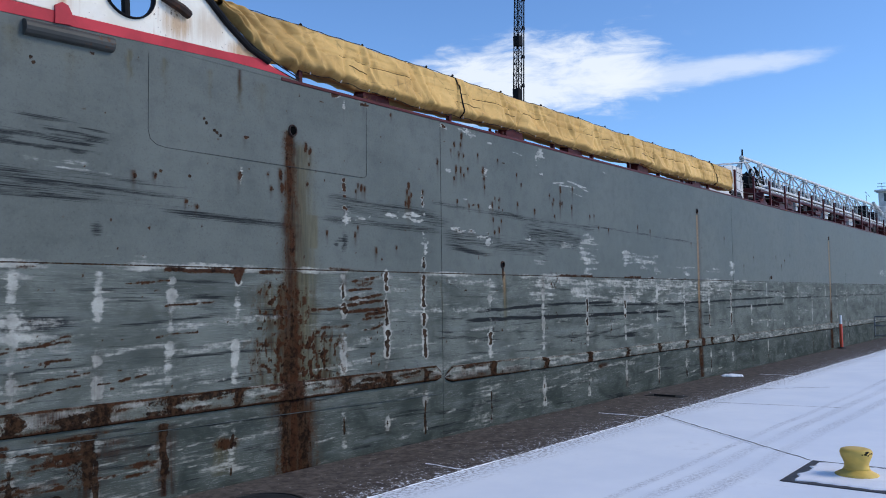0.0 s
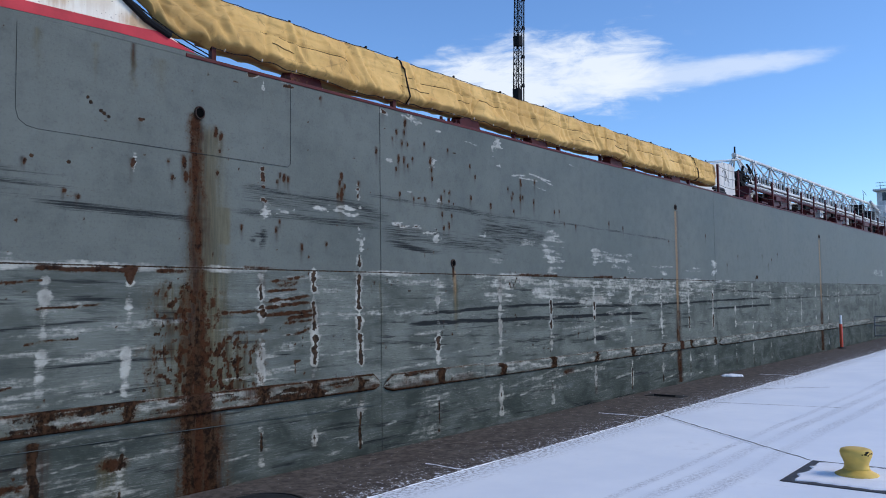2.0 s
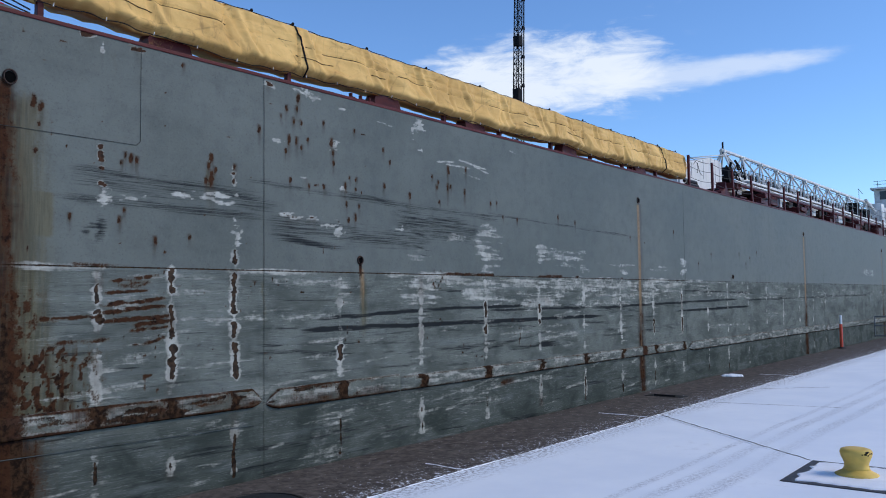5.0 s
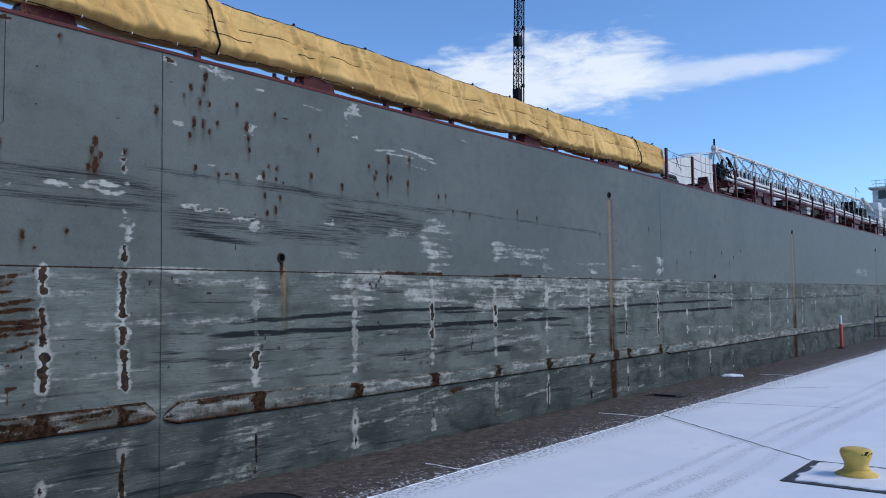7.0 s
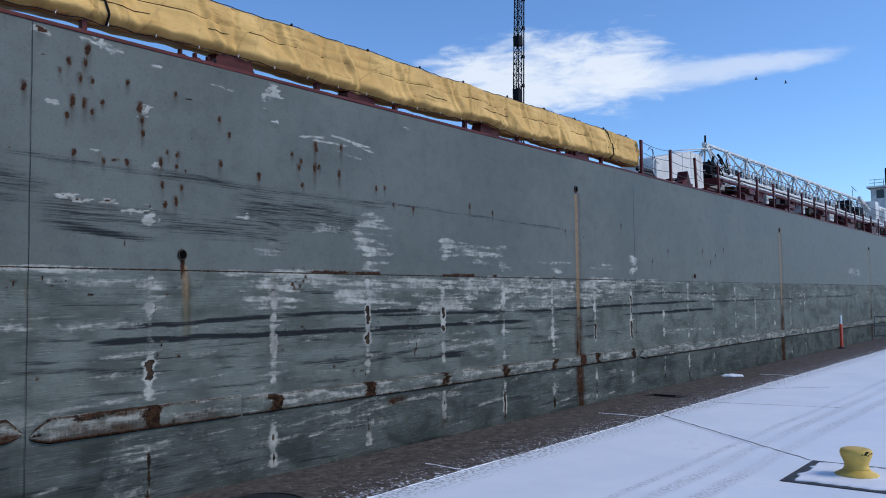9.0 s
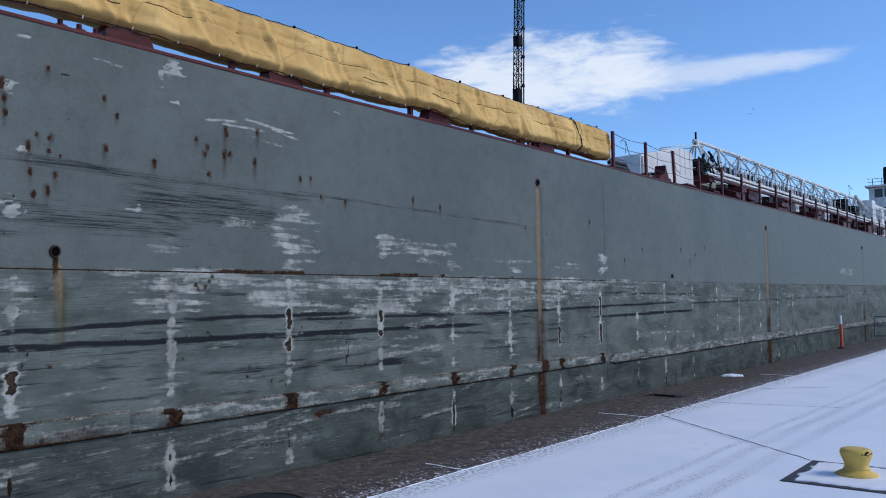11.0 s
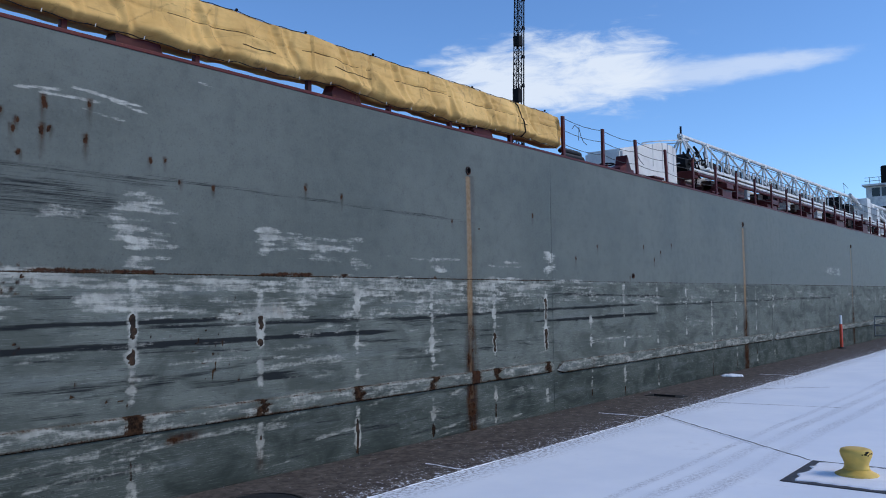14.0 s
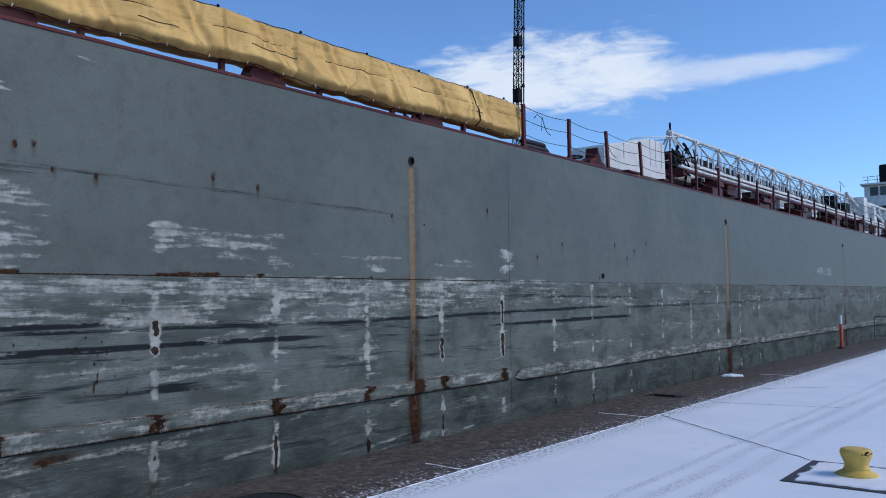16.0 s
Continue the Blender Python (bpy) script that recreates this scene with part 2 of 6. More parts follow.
def ground_material():
    """Wet brown concrete by the lip, thin snow behind the joint, with wheel tracks."""
    k = Nodes("snowy_concrete")
    p = k.coord()
    x, y, z = k.split(p)
    big, mid, fine = k.noise(p, 0.7, 6, 0.6), k.noise(p, 4.5, 7, 0.65), k.noise(p, 42, 6, 0.7)
    stone = k.mix(k.ramp(mid, 0.3, 0.7), (0.052, 0.043, 0.038), (0.142, 0.118, 0.099))
    stone = k.mix(k.ramp(big, 0.42, 0.62, 0, 0.4), stone, (0.118, 0.103, 0.090))
    stone = k.mix(k.ramp(fine, 0.55, 0.7, 0, 0.7), stone, (0.20, 0.16, 0.125))
    edge = k.math("ADD", y, k.math("MULTIPLY", k.math("SUBTRACT", big, 0.5), 0.5))
    near = k.ramp(edge, 6.4, 7.7, 1.0, 0.0)
    flecks = k.math("ADD", k.math("MULTIPLY", k.noise(p, 26, 5, 0.75), 0.85), k.math("MULTIPLY", mid, 0.3))
    dots = k.noise(p, 17, 3, 0.8)
    grit = k.noise(p, 9, 8, 0.75)
    stone = k.mix(k.ramp(grit, 0.50, 0.40, 0, 0.6), stone, (0.040, 0.032, 0.027))
    stone = k.mix(k.ramp(grit, 0.55, 0.66, 0, 0.6), stone, (0.20, 0.17, 0.142))
    drift = k.ramp(k.math("ADD", k.math("ADD", k.math("MULTIPLY", dots, 0.8), k.math("MULTIPLY", mid, 0.25)), k.math("MULTIPLY", near, 0.10)), 0.655, 0.70)
    cover = k.ramp(y, 6.56, 6.62, 1.0, 0.0)
    # wheel tracks along the quay, swept a little by noise
    v = k.math("ADD", y, k.math("MULTIPLY", k.math("SUBTRACT", k.noise(p, 0.16, 2), 0.5), 0.35))
    tracks = None
    for centre, half in ((3.57, 0.12), (4.0, 0.11), (4.34, 0.07)):
        d = k.math("ABSOLUTE", k.math("SUBTRACT", v, centre))
        band = k.ramp(d, half * 0.4, half * 1.3, 1.0, 0.0)
        tracks = band if tracks is None else k.math("MAXIMUM", tracks, band)
    tread = k.noise(k.mapped(p, (9, 9, 1)), 2.5, 4, 0.7)
    tracks = k.math("MULTIPLY", tracks, k.ramp(k.noise(p, 0.35, 3), 0.3, 0.6, 0.35, 1.0))
    tread2 = k.math("MULTIPLY", tracks, k.ramp(k.math("ADD", tread, k.math("MULTIPLY", mid, 0.3)), 0.52, 0.82, 0, 0.6))
    thin = k.ramp(k.math("ADD", k.math("MULTIPLY", mid, 0.6), k.math("MULTIPLY", big, 0.55)), 0.64, 0.84, 0, 0.22)
    snow = k.mix(k.ramp(big, 0.3, 0.7), (0.78, 0.825, 0.88), (0.86, 0.895, 0.93))
    snow = k.mix(k.math("MAXIMUM", tread2, thin), snow, (0.30, 0.30, 0.32))
    bare = k.math("MULTIPLY", k.ramp(edge, 6.0, 6.6, 0.0, 1.0), k.ramp(dots, 0.52, 0.42, 0, 0.85))
    snow = k.mix(bare, snow, (0.16, 0.14, 0.13))
    fac = k.math("MAXIMUM", drift, cover)
    col = k.mix(fac, stone, snow)
    h = k.math("ADD", k.math("MULTIPLY", fac, 0.7), k.math("MULTIPLY", fine, 0.5))
    return k.done(col, k.ramp(fac, 0, 1, 0.6, 0.75), 0.0, k.bump(h, 0.4, 0.012), k.ramp(fac, 0, 1, 0.12, 0.35))


def bulwark_material():
    """Chalky white paint with rust weeping down it."""
    k = Nodes("white_bulwark_paint")
    p = k.coord()
    run, fine, big = k.noise(k.mapped(p, (9, 1, 0.9)), 1.6, 6, 0.62), k.noise(p, 26, 6, 0.65), k.noise(p, 1.6, 5, 0.6)
    col = k.mix(k.ramp(big, 0.3, 0.7), (0.70, 0.63, 0.50), (0.84, 0.78, 0.66))
    x, y, z = k.split(p)

    def blot(cx, cz, wide, tall, amount):
        dx, dz = k.math("DIVIDE", k.math("SUBTRACT", x, cx), wide), k.math("DIVIDE", k.math("SUBTRACT", z, cz), tall)
        d = k.math("SQRT", k.math("ADD", k.math("MULTIPLY", dx, dx), k.math("MULTIPLY", dz, dz)))
        return k.ramp(k.math("ADD", d, k.math("MULTIPLY", k.math("SUBTRACT", run, 0.5), 1.6)), 1.1, 0.2, 0, amount)
    weep = k.ramp(k.math("ADD", k.math("MULTIPLY", run, 0.7), k.math("MULTIPLY", big, 0.45)), 0.62, 0.76, 0, 0.35)
    for spot5 in ((5.72, 5.66, 0.28, 0.26, 0.85), (6.75, 5.55, 0.42, 0.16, 0.9), (4.3, 5.7, 0.12, 0.35, 0.9), (6.2, 5.72, 0.3, 0.3, 0.4)):
        weep = k.math("MAXIMUM", weep, blot(*spot5))
    col = k.mix(weep, col, k.mix(fine, (0.30, 0.14, 0.045), (0.58, 0.38, 0.19)))
    spot = k.ramp(k.math("ADD", k.math("MULTIPLY", fine, 0.75), k.math("MULTIPLY", big, 0.35)), 0.66, 0.72)
    col = k.mix(spot, col, (0.10, 0.045, 0.02))
    return k.done(col, 0.55, 0.0, k.bump(fine, 0.25, 0.004))


def plain(name, color, rough=0.6, metal=0.0, scale=6.0, spread=0.25, relief=0.2, spec=None):
    k = Nodes(name)
    p = k.coord()
    n, f = k.noise(p, scale, 6, 0.6), k.noise(p, scale * 9, 5, 0.65)
    lo, hi = tuple(c * (1 - spread) for c in color), tuple(min(1, c * (1 + spread)) for c in color)
    col = k.mix(k.ramp(k.math("ADD", k.math("MULTIPLY", n, 0.65), k.math("MULTIPLY", f, 0.35)), 0.3, 0.7), lo, hi)
    return k.done(col, rough, metal, k.bump(f, relief, 0.004), spec)


M_HULL = hull_material()
M_GROUND = ground_material()
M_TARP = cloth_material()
M_RED = painted("red_deck_paint", (0.092, 0.014, 0.013), 0.5)
M_STRIPE = painted("red_stripe_paint", (0.52, 0.035, 0.05), 0.05)
M_BULWARK = bulwark_material()
M_WHITE = painted("white_boom_paint", (0.74, 0.73, 0.69), 0.12)
M_BLACK = plain("black_steel", (0.010, 0.010, 0.011), 0.7, spec=0.12)
M_CABLE = plain("wire_rope", (0.05, 0.048, 0.046), 0.7, 0.0, spec=0.2)
M_RUSTBAR = painted("rusted_steel", (0.062, 0.062, 0.056), 0.62, (0.055, 0.027, 0.014))
M_YELLOW = painted("yellow_bollard_paint", (0.80, 0.54, 0.13), 0.05, (0.04, 0.03, 0.025))
M_ORANGE = plain("orange_plastic", (0.72, 0.075, 0.03), 0.45, 0, 8, 0.12)
M_CAP = plain("white_reflective_band", (0.75, 0.75, 0.75), 0.4, 0, 8, 0.08)
M_GALV = plain("galvanised_tube", (0.16, 0.17, 0.18), 0.45, 0.6)
M_CONCRETE = plain("lock_wall_concrete", (0.22, 0.21, 0.19), 0.85, 0, 1.4, 0.35, 0.5)
M_SNOW = plain("packed_snow", (0.87, 0.885, 0.91), 0.75, 0, 5, 0.06, 0.5)
M_RUBBER = plain("black_rubber", (0.014, 0.014, 0.016), 0.6)
M_GLASS = plain("dark_window_glass", (0.02, 0.025, 0.03), 0.08, 0, 3, 0.1, 0.0)
M_WATER = plain("dark_water", (0.012, 0.02, 0.022), 0.08, 0, 0.6, 0.3, 0.6)
M_SEAM = plain("weld_bead", (0.035, 0.038, 0.036), 0.7, 0, 9, 0.4, spec=0.1)
M_DARKRUST = painted("dark_rusted_iron", (0.04, 0.024, 0.018), 0.9, (0.05, 0.02, 0.01))
M_PLATE = plain("wet_dark_plate", (0.05, 0.045, 0.042), 0.6, 0, 14, 0.6, 0.5)
M_CREASE = plain("dirty_rope", (0.055, 0.034, 0.018), 0.9, spec=0.1)
M_SEAMGREY = plain("painted_weld_bead", (0.070, 0.080, 0.076), 0.7, 0, 5, 0.3, spec=0.1)
M_CANVAS = plain("white_canvas", (0.66, 0.64, 0.60), 0.7, 0, 1.2, 0.12)
M_BIRD = plain("dark_plumage", (0.05, 0.05, 0.055), 0.8)
M_BORE = Nodes("unlit_bore").done((0.004, 0.004, 0.004), 0.95, 0.0, None, 0.0)
M_GRATE = plain("iron_grate", (0.02, 0.018, 0.016), 0.6, 0.5)


# ---- mesh helpers ----
def finish(name, bm, material, parent=None, label="", smooth=False):
    me = bpy.data.meshes.new(name)
    bm.normal_update()
    bm.to_mesh(me)
    bm.free()
    me.materials.append(material)
    if smooth:
        for f in me.polygons:
            f.use_smooth = True
    ob = new(name, me)
    ob.parent = parent
    if label:
        ob["label"] = label
    return ob


def part(name, bm, material, parent, label="", smooth=False):
    return finish(name, bm, material, parent, label, smooth)


def add_box(bm, lo, hi, bevel=0.0):
    lo, hi = Vector(lo), Vector(hi)
    made = bmesh.ops.create_cube(bm, size=1)["verts"]
    for v in made:
        v.co = Vector([(lo[i] + hi[i]) / 2 + v.co[i] * (hi[i] - lo[i]) for i in range(3)])
    if bevel:
        edges = list({e for v in made for e in v.link_edges})
        bmesh.ops.bevel(bm, geom=edges, offset=bevel, segments=2, affect="EDGES", profile=0.6)
    return bm


def box(lo, hi, bevel=0.0):
    return add_box(bmesh.new(), lo, hi, bevel)


def add_rod(bm, a, b, r, r2=None, sides=8, caps=True):
    a, b = Vector(a), Vector(b)
    turn = (b - a).to_track_quat("Z", "Y").to_matrix()
    rings = []
    for c, rad in ((a, r), (b, r if r2 is None else r2)):
        rings.append([bm.verts.new(c + turn @ Vector((rad * math.cos(i * math.tau / sides), rad * math.sin(i * math.tau / sides), 0))) for i in range(sides)])
    for i in range(sides):
        j = (i + 1) % sides
        bm.faces.new((rings[0][i], rings[0][j], rings[1][j], rings[1][i]))
    if caps:
        bm.faces.new(rings[0][::-1])
        bm.faces.new(rings[1])
    return bm


def rod(a, b, r, r2=None, sides=8):
    return add_rod(bmesh.new(), a, b, r, r2, sides)


def tube_along(points, r, sides=6):
    bm = bmesh.new()
    pts = [Vector(p) for p in points]
    rings = []
    for i, c in enumerate(pts):
        d = (pts[min(i + 1, len(pts) - 1)] - pts[max(i - 1, 0)]).normalized()
        turn = d.to_track_quat("Z", "Y").to_matrix()
        rings.append([bm.verts.new(c + turn @ Vector((r * math.cos(k * math.tau / sides), r * math.sin(k * math.tau / sides), 0))) for k in range(sides)])
    for a, b in zip(rings, rings[1:]):
        for k in range(sides):
            j = (k + 1) % sides
            bm.faces.new((a[k], a[j], b[j], b[k]))
    bm.faces.new(rings[0][::-1])
    bm.faces.new(rings[-1])
    return bm


def lathe(profile, sides=28):
    """A turned solid from (radius, height) pairs, bottom to top."""
    bm = bmesh.new()
    rings = [[bm.verts.new((r * math.cos(i * math.tau / sides), r * math.sin(i * math.tau / sides), z)) for i in range(sides)] for r, z in profile]
    for a, b in zip(rings, rings[1:]):
        for i in range(sides):
            j = (i + 1) % sides
            bm.faces.new((a[i], a[j], b[j], b[i]))
    bm.faces.new(rings[0][::-1])
    bm.faces.new(rings[-1])
    return bm


def prism(outline, y0, y1):
    """A plate with an outline in x and z, from y0 to y1."""
    bm = bmesh.new()
    a = [bm.verts.new((x, y0, z)) for x, z in outline]
    b = [bm.verts.new((x, y1, z)) for x, z in outline]
    bm.faces.new(a)
    bm.faces.new(b[::-1])
    n = len(a)
    for i in range(n):
        j = (i + 1) % n
        bm.faces.new((a[j], a[i], b[i], b[j]))
    bmesh.ops.recalc_face_normals(bm, faces=bm.faces)
    return bm


def grid_sheet(name, xs, zs, depth, material, parent, attrs=(), heights=None):
    """A sheet over xs and zs whose y is depth(X, Z), with numbers per vertex."""
    X, Z = np.meshgrid(xs, zs, indexing="ij")
    co = np.stack([X, depth, Z if heights is None else heights], -1).reshape(-1, 3).astype(np.float32)
    n, m = X.shape
    idx = np.arange(n * m).reshape(n, m)
    quads = np.stack([idx[:-1, :-1], idx[1:, :-1], idx[1:, 1:], idx[:-1, 1:]], -1).reshape(-1, 4)
    me = bpy.data.meshes.new(name)
    me.vertices.add(len(co))
    me.vertices.foreach_set("co", co.ravel())
    me.loops.add(quads.size)
    me.loops.foreach_set("vertex_index", quads.ravel().astype(np.int32))
    me.polygons.add(len(quads))
    me.polygons.foreach_set("loop_start", np.arange(0, quads.size, 4, dtype=np.int32))
    me.polygons.foreach_set("use_smooth", np.ones(len(quads), dtype=bool))
    me.update(calc_edges=True)
    for key, values in attrs:
        a = me.attributes.new(key, "FLOAT", "POINT")
        a.data.foreach_set("value", np.ascontiguousarray(values, dtype=np.float32).ravel())
    me.materials.append(material)
    ob = new(name, me)
    ob.parent = parent
    return ob


# ---- the setting ----
def build_ground():
    bm = bmesh.new()
    xs, ys = (-900, -120, 260, 1500), (-900, EDGE_Y, 42.0, 1500)
    grid = [[bm.verts.new((x, y, 0)) for y in ys] for x in xs]
    for i in range(3):
        for j in range(3):
            if (i, j) != (1, 1):
                bm.faces.new((grid[i][j], grid[i + 1][j], grid[i + 1][j + 1], grid[i][j + 1]))
    ground = tagged(finish("ground", bm, M_GROUND), "quay of wet brown concrete under thin wind-blown snow", "ground", kind="structure")
    for name, y0, y1 in (("wall_near", EDGE_Y - 0.004 - 1.2, EDGE_Y - 0.004), ("wall_far", 42.004, 43.2)):
        tagged(finish(name, box((-120, y0, -14), (260, y1, -0.02)), M_CONCRETE), "concrete side wall of the lock chamber", "lock wall", kind="structure")
    for name, x0, x1 in (("wall_west", -121.2, -120.004), ("wall_east", 260.004, 261.2)):
        tagged(finish(name, box((x0, EDGE_Y, -14), (x1, 42, -0.02)), M_CONCRETE), "concrete end wall of the lock chamber", "lock wall", kind="structure")
    bm = bmesh.new()
    bm.faces.new([bm.verts.new(c) for c in ((-120, EDGE_Y, -3.2), (260, EDGE_Y, -3.2), (260, 42, -3.2), (-120, 42, -3.2))])
    tagged(finish("water", bm, M_WATER), "dark still water of the lock chamber", "water", kind="structure")
    # snow packed into the long joint and the cross joints of the coping
    rnd = random.Random(5)
    part("joint_snow", ridge([(x, SNOW_Y + 0.012 * math.sin(x * 0.9), 0) for x in np.arange(2.0, 60.0, 0.12)], 0.014, 0.007, rnd, 1.5), M_SNOW, ground, "white line of snow packed in the joint")
    for x, y0, y1 in ((8.78, 6.65, 7.35), (14.52, 6.65, 7.7), (24.0, 6.65, 7.6)):
        part("joint_snow", ridge([(x + 0.02 * math.sin(y * 9), y, 0) for y in np.arange(y0, y1, 0.06)], 0.02, 0.007, rnd, 0.8), M_SNOW, ground)
    for p0, p1 in (((17.25, 6.44), (17.74, 4.02)), ((20.3, 6.4), (21.5, 5.1))):
        pts = [Vector((*p0, 0)).lerp(Vector((*p1, 0)), i / 40) + Vector((0.012 * math.sin(i * 0.9), 0, 0)) for i in range(41)]
        part("slab_joint", ridge(pts, 0.012, 0.003, rnd, 1.2), M_PLATE, ground, "faint joint showing through the snow")
    # open slab joint running over to the bollard plate
    a, b = Vector((14.86, 6.52, 0)), Vector((11.95, 3.12, 0))
    pts = [a.lerp(b, i / 70) + Vector((0.008 * math.sin(i * 0.7), 0.008 * math.cos(i * 1.1), 0)) for i in range(71)]
    part("slab_joint", ridge(pts, 0.023, 0.005, rnd, 1.3), M_GRATE, ground, "dark open joint between slabs")
    off = Vector((-0.09, 0.035, 0))
    part("joint_snow", ridge([p + off for p in pts[:56]], 0.022, 0.008, rnd, 0.8), M_SNOW, ground)


def ridge(points, half, height, rnd, rough):
    """A low uneven strip that follows points on the ground."""
    bm = bmesh.new()
    pts = [Vector(p) for p in points]
    rows = []
    for i, c in enumerate(pts):
        d = pts[min(i + 1, len(pts) - 1)] - pts[max(i - 1, 0)]
        side = Vector((-d.y, d.x, 0)).normalized()
        l, r = half * (1 + rough * (rnd.random() - 0.5)), half * (1 + rough * (rnd.random() - 0.5))
        rows.append([bm.verts.new(c + side * l + Vector((0, 0, -0.002))), bm.verts.new(c + Vector((0, 0, height * (1 + rough * (rnd.random() - 0.5))))), bm.verts.new(c - side * r + Vector((0, 0, -0.002)))])
    for p, q in zip(rows, rows[1:]):
        bm.faces.new((p[0], q[0], q[1], p[1]))
        bm.faces.new((p[1], q[1], q[2], p[2]))
    bmesh.ops.recalc_face_normals(bm, faces=bm.faces)
    return bm


# ---- the ship ----
def soft_noise(X, Z, sx, sz, seed, octaves=4):
    """Smooth noise from 0 to 1 over a sheet, with cells sx by sz metres."""
    total, amp, norm = np.zeros_like(X), 1.0, 0.0
    for o in range(octaves):
        rng = np.random.default_rng(seed * 31 + o)
        table = rng.random((256, 256))
        u, v = X / sx * 2 ** o + 7.3 * o, Z / sz * 2 ** o + 3.1 * o
        iu, iv = np.floor(u).astype(int), np.floor(v).astype(int)
        fu, fv = u - iu, v - iv
        fu, fv = fu * fu * (3 - 2 * fu), fv * fv * (3 - 2 * fv)
        a, b = table[iu % 256, iv % 256], table[(iu + 1) % 256, iv % 256]
        c, d = table[iu % 256, (iv + 1) % 256], table[(iu + 1) % 256, (iv + 1) % 256]
        total += amp * ((a * (1 - fu) + b * fu) * (1 - fv) + (c * (1 - fu) + d * fu) * fv)
        norm += amp
        amp *= 0.55
    return total / norm


def step(v, lo, hi):
    f = np.clip((v - lo) / (hi - lo), 0, 1)
    return f * f * (3 - 2 * f)


# rust runs from small pits: along the ship, height, length
RUNS_AFT = ((11.46, 5.18, .22), (11.43, 5.0, .12), (11.24, 4.98, .13), (11.15, 4.84, .06), (11.37, 4.83, .12), (11.5, 4.82, .1),
            (11.29, 4.57, .2), (11.43, 4.56, .14), (11.23, 4.37, .07), (11.53, 4.46, .09), (12.1, 4.64, .2), (12.13, 4.47, .12),
            (12.14, 4.31, .08), (11.94, 4.87, .08), (11.64, 4.57, .05), (12.57, 4.84, .06), (13.21, 4.65, .08), (11.31, 3.97, .07),
            (11.66, 3.92, .06), (11.95, 3.94, .08), (12.38, 4.02, .2), (12.47, 4.12, .06), (12.61, 4.12, .08), (12.59, 3.96, .06),
            (13.23, 4.09, .12), (12.4, 3.74, .14), (12.66, 3.72, .1), (12.58, 3.57, .14), (12.43, 3.5, .08), (13.84, 4.0, .12))
RUNS_MID = ((13.36, 4.46, .05), (14.85, 4.56, .2), (14.53, 4.2, .1), (14.84, 4.26, .2), (14.93, 4.24, .07), (15.32, 4.2, .16),
            (15.36, 4.6, .14), (14.61, 3.94, .05), (14.42, 4.36, .05), (14.58, 4.28, .05), (16.11, 4.05, .08), (16.31, 4.07, .06),
            (16.52, 3.82, .05), (17.0, 3.8, .05), (18.55, 3.98, .12), (19.25, 3.9, .1), (21.9, 3.7, .06), (24.5, 4.0, .12),
            (28.8, 2.82, .08), (26.2, 3.2, .1), (27.2, 3.5, .1), (29.6, 3.6, .12), (30.2, 3.3, .14), (30.6, 3.5, .1), (31.3, 3.7, .08))
RUNS_FORE = ((7.33, 4.05, .3), (7.36, 3.86, .2), (7.17, 3.8, .08), (7.12, 3.98, .05), (7.8, 4.47, .2), (7.88, 4.42, .16), (7.86, 4.2, .06), (7.82, 3.92, .08),
             (8.85, 4.0, .1), (8.92, 3.99, .14), (8.99, 3.97, .12), (8.8, 3.9, .05), (10.02, 4.13, .16), (9.97, 4.02, .12), (10.07, 3.98, .1), (10.02, 3.92, .3),
             (9.94, 3.84, .12), (10.38, 4.05, .08), (8.2, 3.25, .08), (8.84, 3.36, .06), (8.78, 3.26, .1), (9.23, 3.05, .14), (9.7, 3.1, .06),
             (10.77, 4.62, .14), (6.65, 3.92, .14), (5.15, 3.77, .12), (5.42, 3.78, .05), (5.85, 3.5, .05), (6.0, 3.45, .05), (9.6, 5.2, .05))
# small flakes of paint lost: along, height, half width, half height, share of rusted core
FLAKES = ((8.42, 5.28, .15, .05, .9), (8.55, 5.15, .025, .14, .2), (8.97, 5.25, .09, .045, 1.2), (8.55, 3.93, .055, .2, 1.1), (8.56, 3.61, .06, .035, 1.0),
          (8.60, 3.46, .075, .13, 0), (8.93, 3.49, .16, .045, 0), (9.56, 3.57, .15, .03, 0), (10.11, 3.64, .28, .03, 0), (10.15, 3.56, .25, .03, 0),
          (10.38, 3.34, .035, .06, 0), (10.40, 3.13, .09, .13, 0), (10.38, 3.88, .045, .17, .8), (6.66, 3.88, .035, .08, .7), (6.73, 4.41, .08, .03, 1.1))
FLAKES_MID = ((10.93, 5.22, .1, .05, .8), (11.11, 4.465, .2, .03, 0), (11.33, 3.47, .26, .045, .35), (11.7, 3.46, .2, .035, .3), (12.08, 3.36, .22, .03, 0),
              (12.22, 3.27, .1, .13, 0), (13.94, 5.02, .07, .09, 0), (14.1, 5.12, .13, .09, 0), (11.62, 5.24, .2, .06, 0), (11.85, 5.2, .16, .04, 0),
              (12.3, 5.12, .12, .02, 0), (12.3, 3.9, .06, .05, .4), (11.6, 4.0, .08, .02, .3), (13.58, 3.41, .1, .035, 0), (14.1, 4.75, .09, .03, 0), (12.16, 4.55, .09, .06, .2))
